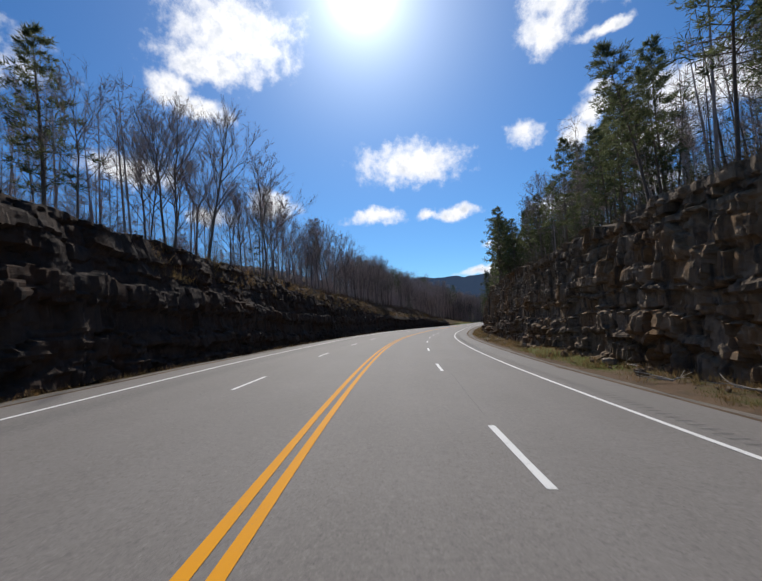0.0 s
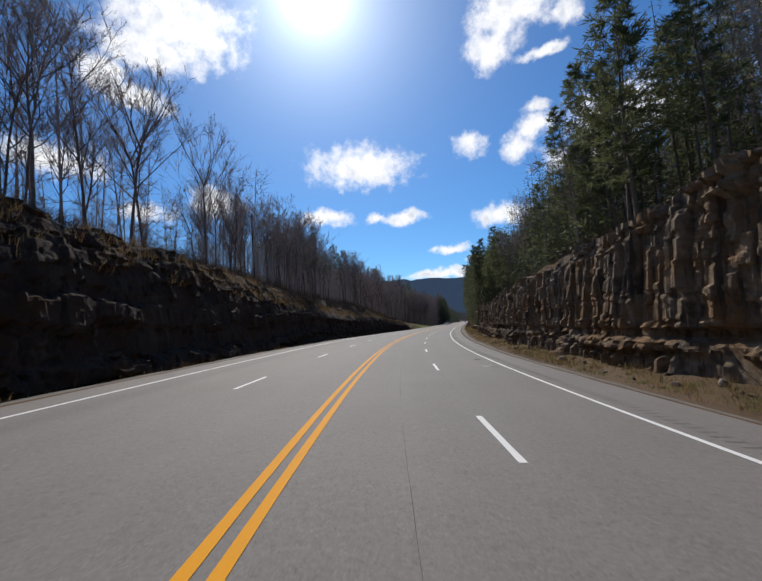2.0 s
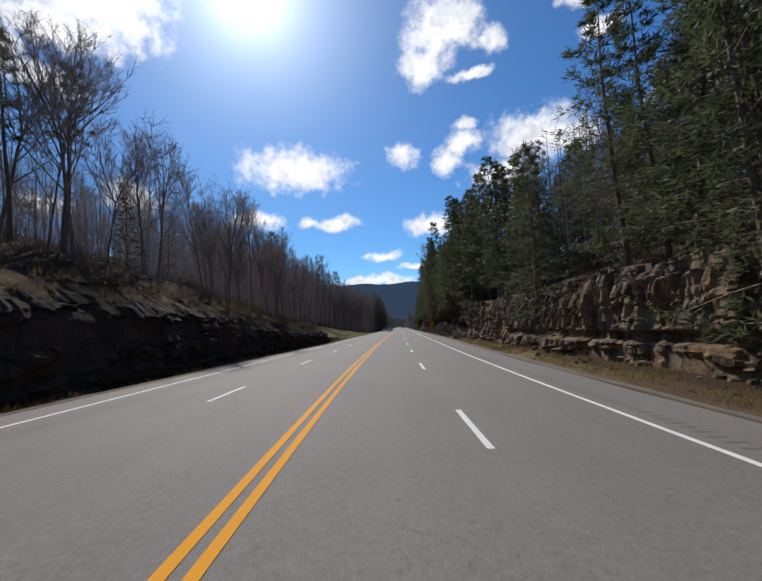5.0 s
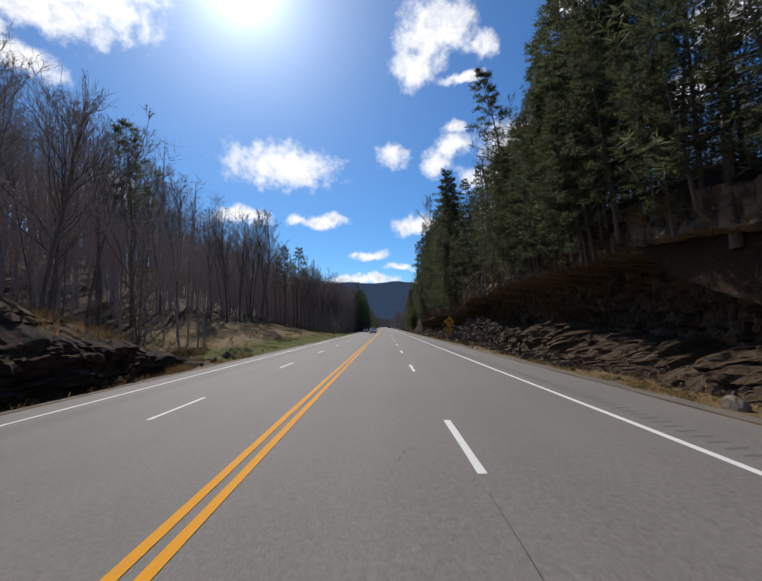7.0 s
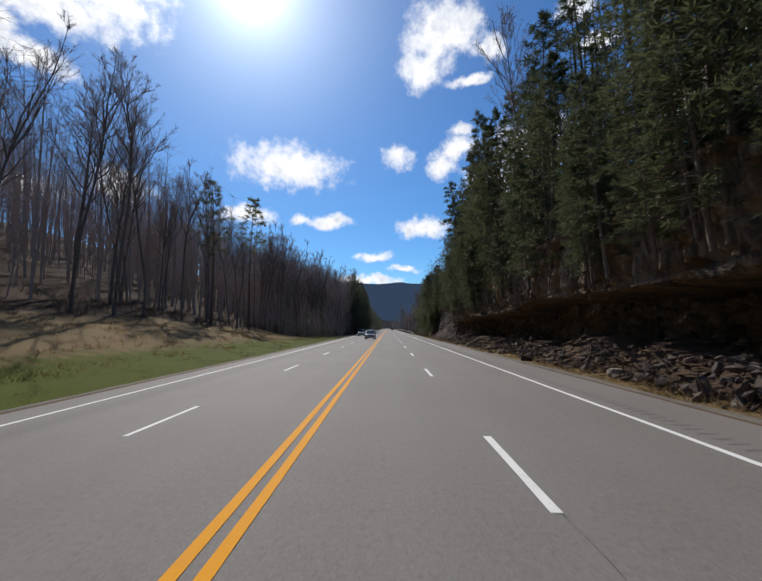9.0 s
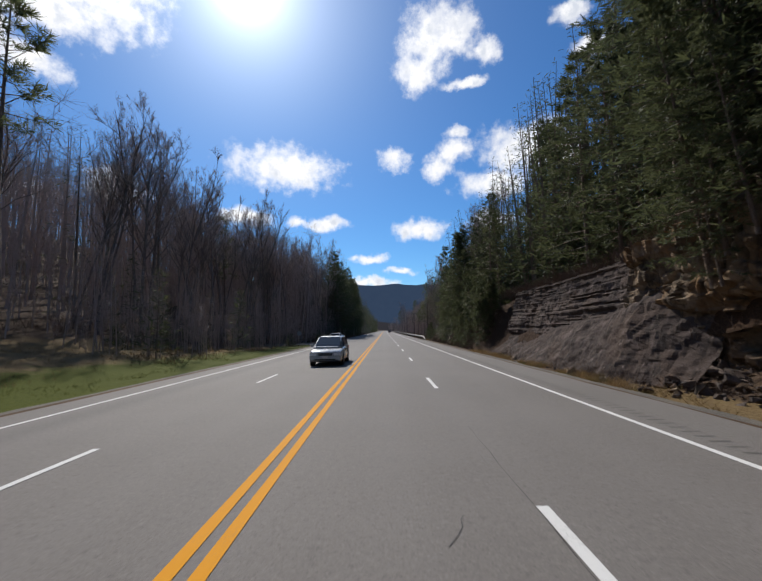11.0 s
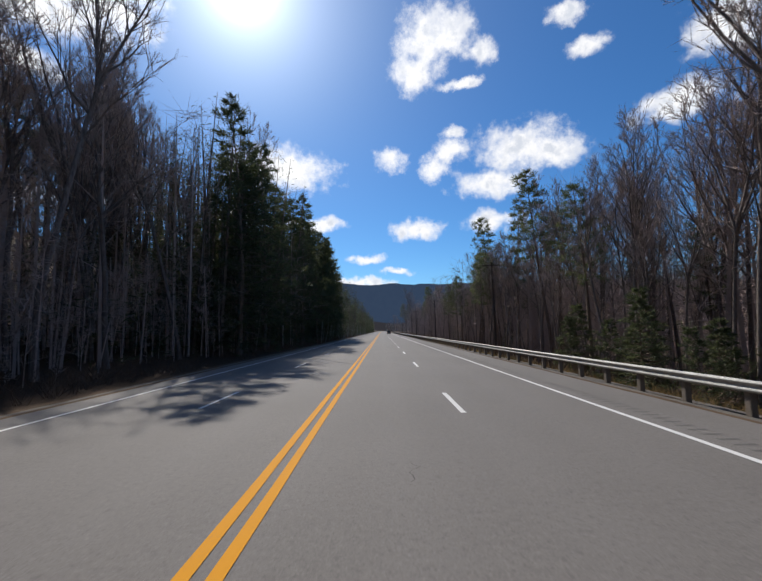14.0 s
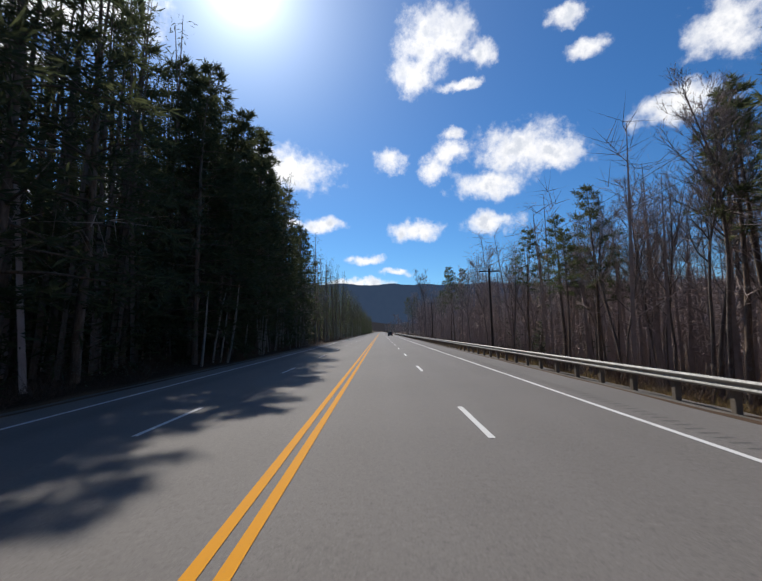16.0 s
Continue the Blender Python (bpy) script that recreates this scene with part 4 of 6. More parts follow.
grove(23, 178, 206, 13.2, 17, 2.5, (fir,), "hemlocks over the low rock bank", 0.6, 1.05)
grove(6, 128, 206, 12.9, 17, 3.4, (share(fir, 0.93), share(tall, 0.07)), "hemlocks over the low rock bank", 0.6, 1.0)
grove(7, 160, 345, 17, 28, 8.5, (share(firfar, 0.6), share(tall, 0.4)), "hemlocks over the low rock bank", 0.85, 1.1)
grove(27, 229, 288, 12.6, 16, 2.7, (share(fir, 0.95), share(tall, 0.05)), "hemlocks over the low rock bank", 0.8, 1.2)
grove(16, 284, 312, 15.0, 20, 2.5, (share(fir, 0.93), share(tall, 0.07)), "hemlocks above the shale slope", 0.85, 1.25)
grove(8, 314, 350, 12.6, 19, 3.1, (share(fir, 0.85), share(tall, 0.15)), "hemlocks above the broken rock", 0.45, 0.85)
grove(34, 313.5, 324, 11.2, 13.4, 1.3, (sapling,), "hemlock saplings along the dark bank", 0.5, 1.0)
grove(35, 344, 362, 13.8, 21, 2.9, (share(tall, 0.9), share(fir, 0.1)), "trees above the broken rock", 0.7, 1.05)
grove(36, 404, 444, 15.5, 25, 4.2, (share(tall, 0.68), share(tallpine, 0.32)), "trees below the guardrail", 0.62, 0.92)
grove(37, 382, 397, 15.5, 22, 3.6, (tall,), "trees below the guardrail", 0.8, 1.0)
grove(33, 358, 384, 15, 25, 3.5, (tall,), "trees below the guardrail", 0.75, 1.0)
grove(21, 315, 341, 11.2, 14.0, 1.8, (sapling,), "hemlock saplings along the dark bank", 0.5, 1.0)
grove(22, 196, 288, 13.0, 15.5, 3.6, (sapling,), "hemlock saplings along the dark bank", 0.5, 1.0)
grove(17, 352, 368, 13.0, 19, 4.2, (share(fir, 1.0),), "young hemlocks behind the guardrail", 0.2, 0.4)
grove(9, 205, 392, -25, -32, 4.4, (share(tall, 0.95), share(tallpine, 0.05)), "bare woods behind the grass bank", 0.9, 1.25)
grove(18, 350, 392, -14, -26, 3.8, (share(tall, 1.0),), "bare woods beside the side road", 0.95, 1.3)
grove(11, 388, 466, -11.0, -15.0, 2.7, (share(fir, 0.98), share(tall, 0.02)), "dark hemlocks close along the road", 1.05, 1.42)
grove(13, 370, 470, 15, 26, 4.6, (share(tall, 0.72), share(tallpine, 0.28)), "trees below the guardrail", 0.5, 0.8)
grove(14, 470, 600, 13, 24, 8.5, (share(tall, 0.6), share(tallpine, 0.4)), "trees below the guardrail", 0.75, 1.05)
grove(24, 312, 346, -20, -30, 3.7, (tall,), "bare woods behind the grass bank", 1.1, 1.35)
grove(26, 357, 375, 12.0, 16.5, 2.2, (sapling,), "young hemlocks behind the guardrail", 0.5, 0.85)
grove(28, 288, 312, 15.4, 17.5, 2.2, (sapling,), "hemlock saplings above the shale slope", 0.6, 1.1)
for s, o, size in ((389, 18.0, 0.93), (391.5, 19.5, 0.78), (407, 18.2, 0.95), (410, 16.8, 0.74), (421, 19.0, 0.80), (396, 22, 0.85), (432, 18, 0.72), (400, 18.5, 0.96), (415, 21, 0.86), (445, 17.5, 0.7)):
    plant("pine_tree", TALLPINE[int(s) % 2], tallpine[3], "trees below the guardrail", s, o, 40 * s, size)
grove(29, 326, 357, 14.5, 21, 3.2, (share(fir, 0.35), share(tall, 0.65)), "trees above the broken rock", 0.55, 0.9)

def ledge_hemlocks():
    """Hemlocks rooted on the ledges over the undercut, their boughs hanging down across the face."""
    rng = random.Random(64)
    for k in range(84):
        a = rng.uniform(187, 288) if k < 64 else rng.uniform(181, 204)
        if 204 < a < 224 and rng.random() < 0.75:
            continue
        o = rng.uniform(12.15, 12.7)
        ob = thing("hemlock_tree", "dark hemlock rooted on a ledge, boughs hanging over the undercut", "tree", "hemlocks on the ledges")
        x, y, z = spot(a, o, float(table(a, ROOF)) + rng.uniform(0.2, 1.8))
        ob.matrix_basis = pose(x, y, z, 0, rng.uniform(-8, -2), rng.uniform(-25, 25)) @ Matrix.Scale(rng.uniform(0.32, 0.62), 4)
        for nm, me in zip(("trunk", "crown", "branchwork"), rng.choice(FIR)):
            tagged(link(nm, me, ob), kind="stuff" if nm == "branchwork" else "")


ledge_hemlocks()

# ---------------------------------------------------------------- distance
def build_woods(name, seed, count, s0, s1, o0, o1, low, high, green, label, width=0.030):
    """Deep woods past counting: trunks, limbs and a haze of twigs, or thin evergreens (share green), as one mesh each."""
    rng = random.Random(seed)
    v, f, nv, nf, gv, gf = [], [], [], [], [], []
    for _ in range(count):
        s, o = rng.uniform(s0, s1), rng.uniform(o0, o1)
        p = Vector(spot(s, o, float(height(s, o)) - 0.3))
        t = rng.uniform(low, high) * (0.45 if rng.random() < 0.3 else 1.0)
        top = p + Vector((rng.gauss(0, 0.05), rng.gauss(0, 0.05), 1)) * t
        r = t * rng.uniform(0.006, 0.010)
        if rng.random() < green:
            tube(gv, gf, [p, p.lerp(top, 0.55), top], [r, r * 0.65, 0.02], 3)
            for _ in range(220):
                q = rng.uniform(0.05, 1.0)
                c = p.lerp(top, q)
                a = rng.uniform(0, 6.283)
                d = Vector((math.cos(a), math.sin(a), rng.uniform(-0.25, 0.2)))
                c = c + d * (1.12 - q) * t * 0.2 * rng.random()
                tuft(nv, nf, c, d, 0.42 * (1.25 - q) + 0.40, rng, 1, 0.10)
            continue
        tube(v, f, [p, p.lerp(top, 0.55), top], [r, r * 0.65, 0.02], 3)
        for _ in range(13):
            q = rng.uniform(0.22, 0.98)
            c = p.lerp(top, q)
            e = c + Vector((rng.gauss(0, 1), rng.gauss(0, 1), rng.uniform(0.6, 2.0))).normalized() * t * 0.26 * (1.3 - q)
            sliver(v, f, c, e, width, rng)
            for _ in range(9):
                c2 = c.lerp(e, rng.uniform(0.25, 0.95))
                sliver(v, f, c2, c2 + Vector((rng.gauss(0, 1), rng.gauss(0, 1), rng.uniform(-0.3, 1.5))).normalized() * t * 0.13, width * 0.7, rng)
    if f:
        tagged(link(name, mesh(name, v, f, WOODS)), label, "woods", kind="stuff")
    if gf:
        tagged(link("evergreen_trunks", mesh("evergreen_trunks", gv, gf, PINE_BARK)), "dark evergreen trunks deep in the woods", "woods", kind="stuff")
    if nf:
        tagged(link("evergreen_woods", mesh("evergreen_woods", nv, nf, HEMLOCK)), "dark evergreen boughs deep in the woods", "woods", kind="stuff")


build_woods("bare_woods", 71, 850, 0, 215, -60, -16, 9, 15, 0.03, "leafless woods above the dark rock cut", 0.03)
build_woods("bare_woods", 72, 1700, 200, 420, -110, -29, 17, 26, 0.02, "dense leafless woods behind the grass bank")
build_woods("bare_woods", 73, 500, 420, 950, -120, -26, 14, 22, 0.2, "dense leafless woods along the valley")
build_woods("evergreen_edge", 74, 560, 440, 950, -17, -10.8, 17, 23, 1.0, "dark evergreen edge along the road")
build_woods("evergreen_edge", 75, 880, 386, 480, -30, -13, 19, 26, 1.0, "dark evergreen edge along the road")
build_woods("mixed_woods", 76, 1500, 0, 350, 20, 70, 9, 17, 0.35, "mixed woods on the slope above the rock")
build_woods("mixed_woods", 88, 150, 72, 165, 16.5, 30, 9, 14, 0.85, "mixed woods on the slope above the rock")
build_woods("mixed_woods", 82, 360, 74, 190, 18, 42, 10, 16, 0.6, "mixed woods on the slope above the rock")


build_woods("evergreen_slope", 83, 470, 226, 345, 16.5, 34, 15, 22, 1.0, "dark evergreens up the slope behind the bank")


build_woods("evergreen_slope", 87, 90, 282, 318, 17, 30, 17, 23, 1.0, "dark evergreens up the slope behind the shale")
build_woods("evergreen_slope", 85, 110, 322, 350, 14.5, 30, 12, 19, 1.0, "dark evergreens up the slope behind the bank")
build_woods("bare_woods", 84, 50, 388, 490, -17, -11.5, 12, 20, 0.0, "brown leafless stems among the roadside hemlocks")


def build_sunlit_trunks():
    """Slender trunks along the edge of the evergreens; sunlight is put into their pale bark."""
    rng = random.Random(44)
    v, f = [], []
    for _ in range(90):
        s, o = rng.uniform(425, 640), -rng.uniform(9.9, 11.2)
        p = Vector(spot(s, o, float(height(s, o)) - 0.2))
        pts = bent(rng, p, Vector((rng.gauss(0.05, 0.06), rng.gauss(0, 0.06), 1)), rng.uniform(3.5, 7.5), 4, 0.04, 0.02)
        r = rng.uniform(0.05, 0.10)
        tube(v, f, pts, [r, r * 0.9, r * 0.8, r * 0.6, r * 0.3], 5)
    tagged(link("pale_trunks", mesh("pale_trunks", v, f, SUNLIT_BARK, True)), "slender trunks along the evergreen edge, sunlight put into their pale bark", "woods", kind="stuff")


build_sunlit_trunks()
build_woods("undergrowth", 89, 520, 300, 396, -32, -12.8, 4, 9, 0.06, "thin leafless saplings and brush in the woods", 0.016)
build_woods("bare_woods", 81, 300, 346, 394, -50, -13, 15, 23, 0.05, "dense leafless woods beside the side road")
build_woods("bare_woods", 86, 330, 366, 480, 19, 46, 11, 16, 0.06, "leafless woods below the guardrail", 0.018)
build_woods("bare_woods", 77, 1600, 357, 600, 17, 80, 12, 18, 0.0, "leafless woods below the guardrail")
build_woods("bare_woods", 78, 500, 620, 1500, 12, 160, 12, 20, 0.15, "leafless woods along the valley", 0.08)
build_woods("bare_woods", 79, 450, 200, 1400, -330, -100, 13, 20, 0.02, "leafless woods on the distant slope", 0.1)


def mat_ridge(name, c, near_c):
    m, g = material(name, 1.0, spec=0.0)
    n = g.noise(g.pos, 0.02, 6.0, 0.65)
    # the slope glows by itself; air haze is mixed into the emitted colour
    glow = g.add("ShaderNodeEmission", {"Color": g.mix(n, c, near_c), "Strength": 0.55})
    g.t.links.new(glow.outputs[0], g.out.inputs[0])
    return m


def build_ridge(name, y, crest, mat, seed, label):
    """A wooded ridge far behind everything, lit only by its own glow."""
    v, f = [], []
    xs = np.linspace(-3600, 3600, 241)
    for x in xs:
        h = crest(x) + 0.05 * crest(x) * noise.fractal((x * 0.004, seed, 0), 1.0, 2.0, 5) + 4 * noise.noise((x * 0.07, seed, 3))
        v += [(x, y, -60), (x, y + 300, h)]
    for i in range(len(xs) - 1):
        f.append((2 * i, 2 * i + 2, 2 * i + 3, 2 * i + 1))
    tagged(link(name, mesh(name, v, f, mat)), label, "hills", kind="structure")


build_ridge("backdrop_ridge", 4100, lambda x: 470 + 60 * math.exp(-((x + 1400) / 900) ** 2), mat_ridge("haze_glow_ridge", (0.040, 0.070, 0.135), (0.055, 0.088, 0.155)), 5, "wooded ridge closing the valley, blue haze put into its glowing colour")
build_ridge("backdrop_hill", 2300, lambda x: 40 + 200 * (1 - math.exp(-((x - 120) / 600) ** 2)), mat_ridge("brown_hill_glow", (0.040, 0.042, 0.055), (0.055, 0.052, 0.058)), 8, "brown wooded hills on the valley floor, hazed by their own glow")


# ---------------------------------------------------------------- undergrowth
def build_grass(name, seed, count, s0, s1, o0, o1, tall, mat, label, bent_=0.35, width=0.012, clump=0.25):
    rng = random.Random(seed)
    v, f = [], []
    for _ in range(count):
        s, o = rng.uniform(s0, s1), rng.uniform(o0, o1)
        if noise.noise((s * 0.3, o * 0.6, seed)) < clump - 0.5:
            continue
        x, y, z = spot(s, o, float(height(s, o)) - 0.05)
        for _ in range(7):
            p = Vector((x + rng.gauss(0, 0.13), y + rng.gauss(0, 0.13), z))
            e = p + Vector((rng.gauss(0, bent_), rng.gauss(0, bent_), 1)) * tall * rng.uniform(0.4, 1.2)
            sliver(v, f, p, e, width, rng)
    tagged(link(name, mesh(name, v, f, mat)), label, "grass", kind="stuff")


def brow_grass():
    """Dead grass and weeds rooted on the leaning brow of the dark cut."""
    rng = random.Random(31)
    v, f = [], []
    for _ in range(3600):
        a, q = rng.uniform(20, 196), rng.uniform(0.68, 1.0)
        if noise.noise((a * 0.4, q * 5, 3.0)) < -0.05:
            continue
        h = float(paved(a, -8.4)) - 0.3 + (float(table(a, WEST_TOP)) - float(paved(a, -8.4)) + 0.3) * q
        p0 = Vector(spot(a, -float(west_line(a, h, q)) - 0.1, h))
        for _ in range(6):
            p = p0 + Vector((rng.gauss(0, 0.12), rng.gauss(0, 0.15), 0))
            sliver(v, f, p, p + Vector((rng.gauss(0.15, 0.35), rng.gauss(0, 0.35), 1)) * 0.5 * rng.uniform(0.4, 1.2), 0.012, rng)
    tagged(link("dry_grass", mesh("dry_grass", v, f, DRYGRASS)), "rusty dry grass hanging on the brow of the cut", "grass", kind="stuff")


brow_grass()
def shale_brush():
    """Brown stems and dead grass along the broken top of the shale."""
    rng = random.Random(37)
    v, f = [], []
    for _ in range(900):
        a, o = rng.uniform(287, 312), 13.2 + 2.4 * rng.random() ** 1.4
        p0 = Vector(spot(a, o, float(table(a, EAST_TOP)) + 0.12))
        for _ in range(6):
            p = p0 + Vector((rng.gauss(0, 0.12), rng.gauss(0, 0.15), 0))
            sliver(v, f, p, p + Vector((rng.gauss(-0.35, 0.5), rng.gauss(0, 0.5), 0.9)) * 0.75 * rng.uniform(0.4, 1.2), 0.010, rng)
    tagged(link("brush", mesh("brush", v, f, BRUSH)), "brown stems hanging over the top of the shale", "grass", kind="stuff")


shale_brush()
build_grass("dry_grass", 22, 1300, 286, 314, 10.0, 11.1, 0.32, DRYGRASS, "dry grass at the foot of the shale", 0.6, clump=0.45)
build_grass("green_grass", 23, 900, 284, 300, 9.9, 10.7, 0.14, GRASS, "thin green grass at the foot of the shale", 0.5, clump=0.45)
build_grass("dry_grass", 1, 1700, 0, 200, -13.2, -17, 0.8, DRYGRASS, "tawny dry grass on the lip of the rock cut", clump=0.45)
build_grass("dry_grass", 2, 3200, -10, 175, 10.3, 12.7, 0.4, DRYGRASS, "tawny dry grass at the foot of the rock", clump=0.3)
build_grass("dry_grass", 3, 1200, -10, 150, 13.8, 18, 0.7, DRYGRASS, "tawny dry grass on the lip of the rock cut", clump=0.45)
build_grass("dry_grass", 4, 6000, 200, 335, -12, -24, 0.3, DRYGRASS, "short brown grass on the bank", clump=0.4)
build_grass("green_grass", 5, 5000, 198, 340, -9.3, -13, 0.13, GRASS, "short green grass beside the road", clump=0.5)
build_grass("green_grass", 6, 2600, -10, 160, 10.4, 12.4, 0.16, GRASS, "patchy green grass at the foot of the rock", clump=0.3)
build_grass("brush", 7, 3000, 175, 345, 10.6, 14, 0.9, BRUSH, "brown leafless brush along the bank", 0.7, 0.008, 0.45)
build_grass("brush", 8, 5500, 350, 560, 11.5, 24, 2.0, BRUSH, "brown leafless brush below the guardrail", 0.5, 0.010, 0.5)
build_grass("dry_grass", 13, 1500, 0, 205, -9.75, -9.1, 0.35, DRYGRASS, "dry weeds at the foot of the dark cut", clump=0.25)
build_grass("dry_grass", 14, 2500, 150, 292, 9.9, 11.8, 0.3, DRYGRASS, "flattened dry grass on the verge", 0.8, clump=0.35)
build_grass("dry_grass", 15, 2500, 354, 480, 10.4, 13.5, 0.45, DRYGRASS, "dry grass behind the guardrail", 0.6, clump=0.4)
build_grass("brush", 16, 4500, 0, 200, -13.2, -17, 1.1, BRUSH, "brown brush on the lip of the cut", 0.6, 0.010, 0.45)
build_grass("brush", 11, 3500, 5, 180, 15.5, 30, 1.6, BRUSH, "brown leafless brush on the slope", 0.6, 0.012, 0.5)
build_grass("brush", 12, 2500, 5, 200, -15, -30, 1.5, BRUSH, "brown leafless brush above the cut", 0.5, 0.012, 0.5)
build_grass("brush", 9, 2600, 205, 350, -24, -32, 1.3, BRUSH, "brown leafless brush at the edge of the woods", 0.6, 0.009, 0.5)
build_grass("brush", 10, 2600, 350, 520, -9.6, -14, 1.2, BRUSH, "dark leafless brush under the hemlocks", 0.6, 0.009, 0.5)


build_grass("brush", 17, 4200, 0, 150, 13.0, 16.5, 1.0, BRUSH, "brown brush on the lip of the brown cut", 0.7, 0.008, 0.55)
build_grass("dry_grass", 19, 3000, 160, 207, -12.8, -16, 0.8, DRYGRASS, "rusty dry grass over the end of the dark cut", 0.4, clump=0.6)
build_grass("dry_grass", 20, 1800, 192, 207, -9.3, -12, 0.5, DRYGRASS, "rusty dry grass over the end of the dark cut", 0.5, clump=0.8)
build_grass("brush", 21, 900, 186, 212, -9.6, -15, 1.0, BRUSH, "brown brush on the end of the dark cut", 0.6, 0.009, 0.6)
LAUREL = mat_plain("glossy_laurel_leaves", (0.085, 0.10, 0.055), 0.42, spec=0.4)


def build_laurel(seed, count, s0, s1, o0, o1, high):
    """A thicket of small leathery leaves on the floor of the woods."""
    rng = random.Random(seed)
    v, f = [], []
    for _ in range(count):
        s, o = rng.uniform(s0, s1), rng.uniform(o0, o1)
        if noise.noise((s * 0.12, o * 0.12, seed)) < -0.12:
            continue
        c = Vector(spot(s, o, float(height(s, o)) + 0.2 + rng.random() ** 1.4 * high))
        for _ in range(5):
            p = c + Vector((rng.gauss(0, 0.16), rng.gauss(0, 0.16), rng.gauss(0, 0.12)))
            d = Vector((rng.gauss(0, 1), rng.gauss(0, 1), rng.gauss(-0.1, 0.5))).normalized()
            w = d.cross(Vector((rng.gauss(0, 0.3), rng.gauss(0, 0.3), 1))).normalized() * 0.028
            n = len(v)
            v += [p, p + d * 0.07 + w, p + d * 0.15, p + d * 0.07 - w]
            f.append((n, n + 1, n + 2, n + 3))
    tagged(link("laurel_thicket", mesh("laurel_thicket", v, f, LAUREL)), "glinting evergreen laurel thicket in the bare woods", "shrub", kind="stuff")


build_laurel(61, 6500, 349, 404, -34, -13, 3.8)
build_grass("brush", 18, 3000, 318, 351, 10.8, 14, 0.8, BRUSH, "dark leafless brush under the hemlocks", 0.7, 0.008, 0.6)
build_laurel(63, 3000, 318, 350, 11.0, 15.5, 2.6)
build_laurel(62, 2600, 404, 430, -20, -10.5, 2.4)


# ---------------------------------------------------------------- guardrail, poles, sign
def rail_profile():
    """W-beam section: (out, up)."""
    return [(0.0, -0.14), (0.02, -0.135), (0.07, -0.10), (0.075, -0.07), (0.02, -0.025), (0.0, 0.0), (0.02, 0.025), (0.075, 0.07), (0.07, 0.10), (0.02, 0.135), (0.0, 0.14)]


def build_guardrail(s0, s1, off):
    rail = thing("guardrail", "galvanised steel guardrail on dark posts along the verge", "guardrail")
    prof = rail_profile()
    n = len(prof)
    s = s0
    step = 3.81
    while s < s1:
        v, f = [], []
        for k in range(3):
            a = s + step * k / 2
            end = 0.14 * max(0, (s0 + 4 - a))
            for out, up in prof:
                v.append(spot(a, off - out, float(paved(a, 9.0)) + 0.58 + up - end))
            for out, up in prof:
                v.append(spot(a, off - out + 0.006, float(paved(a, 9.0)) + 0.58 + up - end))
        for k in range(2):
            for j in range(n - 1):
                a = k * 2 * n + j
                f.append((a, a + 1, a + 2 * n + 1, a + 2 * n))
                a += n
                f.append((a + 1, a, a + 2 * n, a + 2 * n + 1))
        link("rail_beam", mesh("rail_beam", v, f, STEEL, True), rail)
        s += step
    s = s0 + 0.4
    me = None
    while s < s1:
        bm = bmesh.new()
        bmesh.ops.create_cube(bm, size=1.0, matrix=Matrix.Translation((0, 0, -0.1)) @ Matrix.Diagonal((0.16, 0.17, 1.45, 1)))
        bmesh.ops.bevel(bm, geom=bm.edges[:], offset=0.015, segments=1, affect="EDGES")
        if me is None:
            me = bpy.data.meshes.new("post")
            bm.to_mesh(me)
            me.materials.append(POST)
        bm.free()
        post = link("post", me, rail)
        x, y, z = spot(s, off + 0.10, float(paved(s, 9.0)) + 0.06)
        post.matrix_basis = pose(x, y, z, 0, 0, random.Random(int(s * 10)).uniform(-4, 4))
        s += 1.905
    return rail


build_guardrail(352, 640, 9.75)


def box(bm, x, y, z, sx, sy, sz, bevel=0.0):
    r = bmesh.ops.create_cube(bm, size=1.0, matrix=Matrix.Translation((x, y, z)) @ Matrix.Diagonal((sx, sy, sz, 1)))
    if bevel:
        e = [e for e in bm.edges if all(w in r["verts"] for w in e.verts)]
        bmesh.ops.bevel(bm, geom=e, offset=bevel, segments=2, affect="EDGES")


def cyl(bm, a, b, r1, r2, n=10):
    a, b = Vector(a), Vector(b)
    m = Matrix.Translation((a + b) / 2) @ (b - a).to_track_quat("Z", "Y").to_matrix().to_4x4()
    bmesh.ops.create_cone(bm, cap_ends=True, segments=n, radius1=r1, radius2=r2, depth=(b - a).length, matrix=m)


def utility_pole(s, off, top):
    p = thing("utility_pole", "dark wooden utility pole with a crossarm", "utility pole", "utility poles")
    x, y, z = spot(s, off, 0)
    g = float(height(s, off))
    p.matrix_basis = pose(x, y, z)
    bm = bmesh.new()
    cyl(bm, (0, 0, g - 0.4), (0, 0, top), 0.16, 0.11, 12)
    part("pole", bm, POLE, p)
    bm = bmesh.new()
    box(bm, 0, -0.16, top - 0.35, 2.5, 0.10, 0.13, 0.01)
    part("crossarm", bm, POLE, p)
    for dx in (-1.1, -0.45, 0.45, 1.1):
        bm = bmesh.new()
        cyl(bm, (dx, -0.16, top - 0.28), (dx, -0.16, top - 0.10), 0.045, 0.03, 8)
        part("insulator", bm, STEEL, p)
    return p


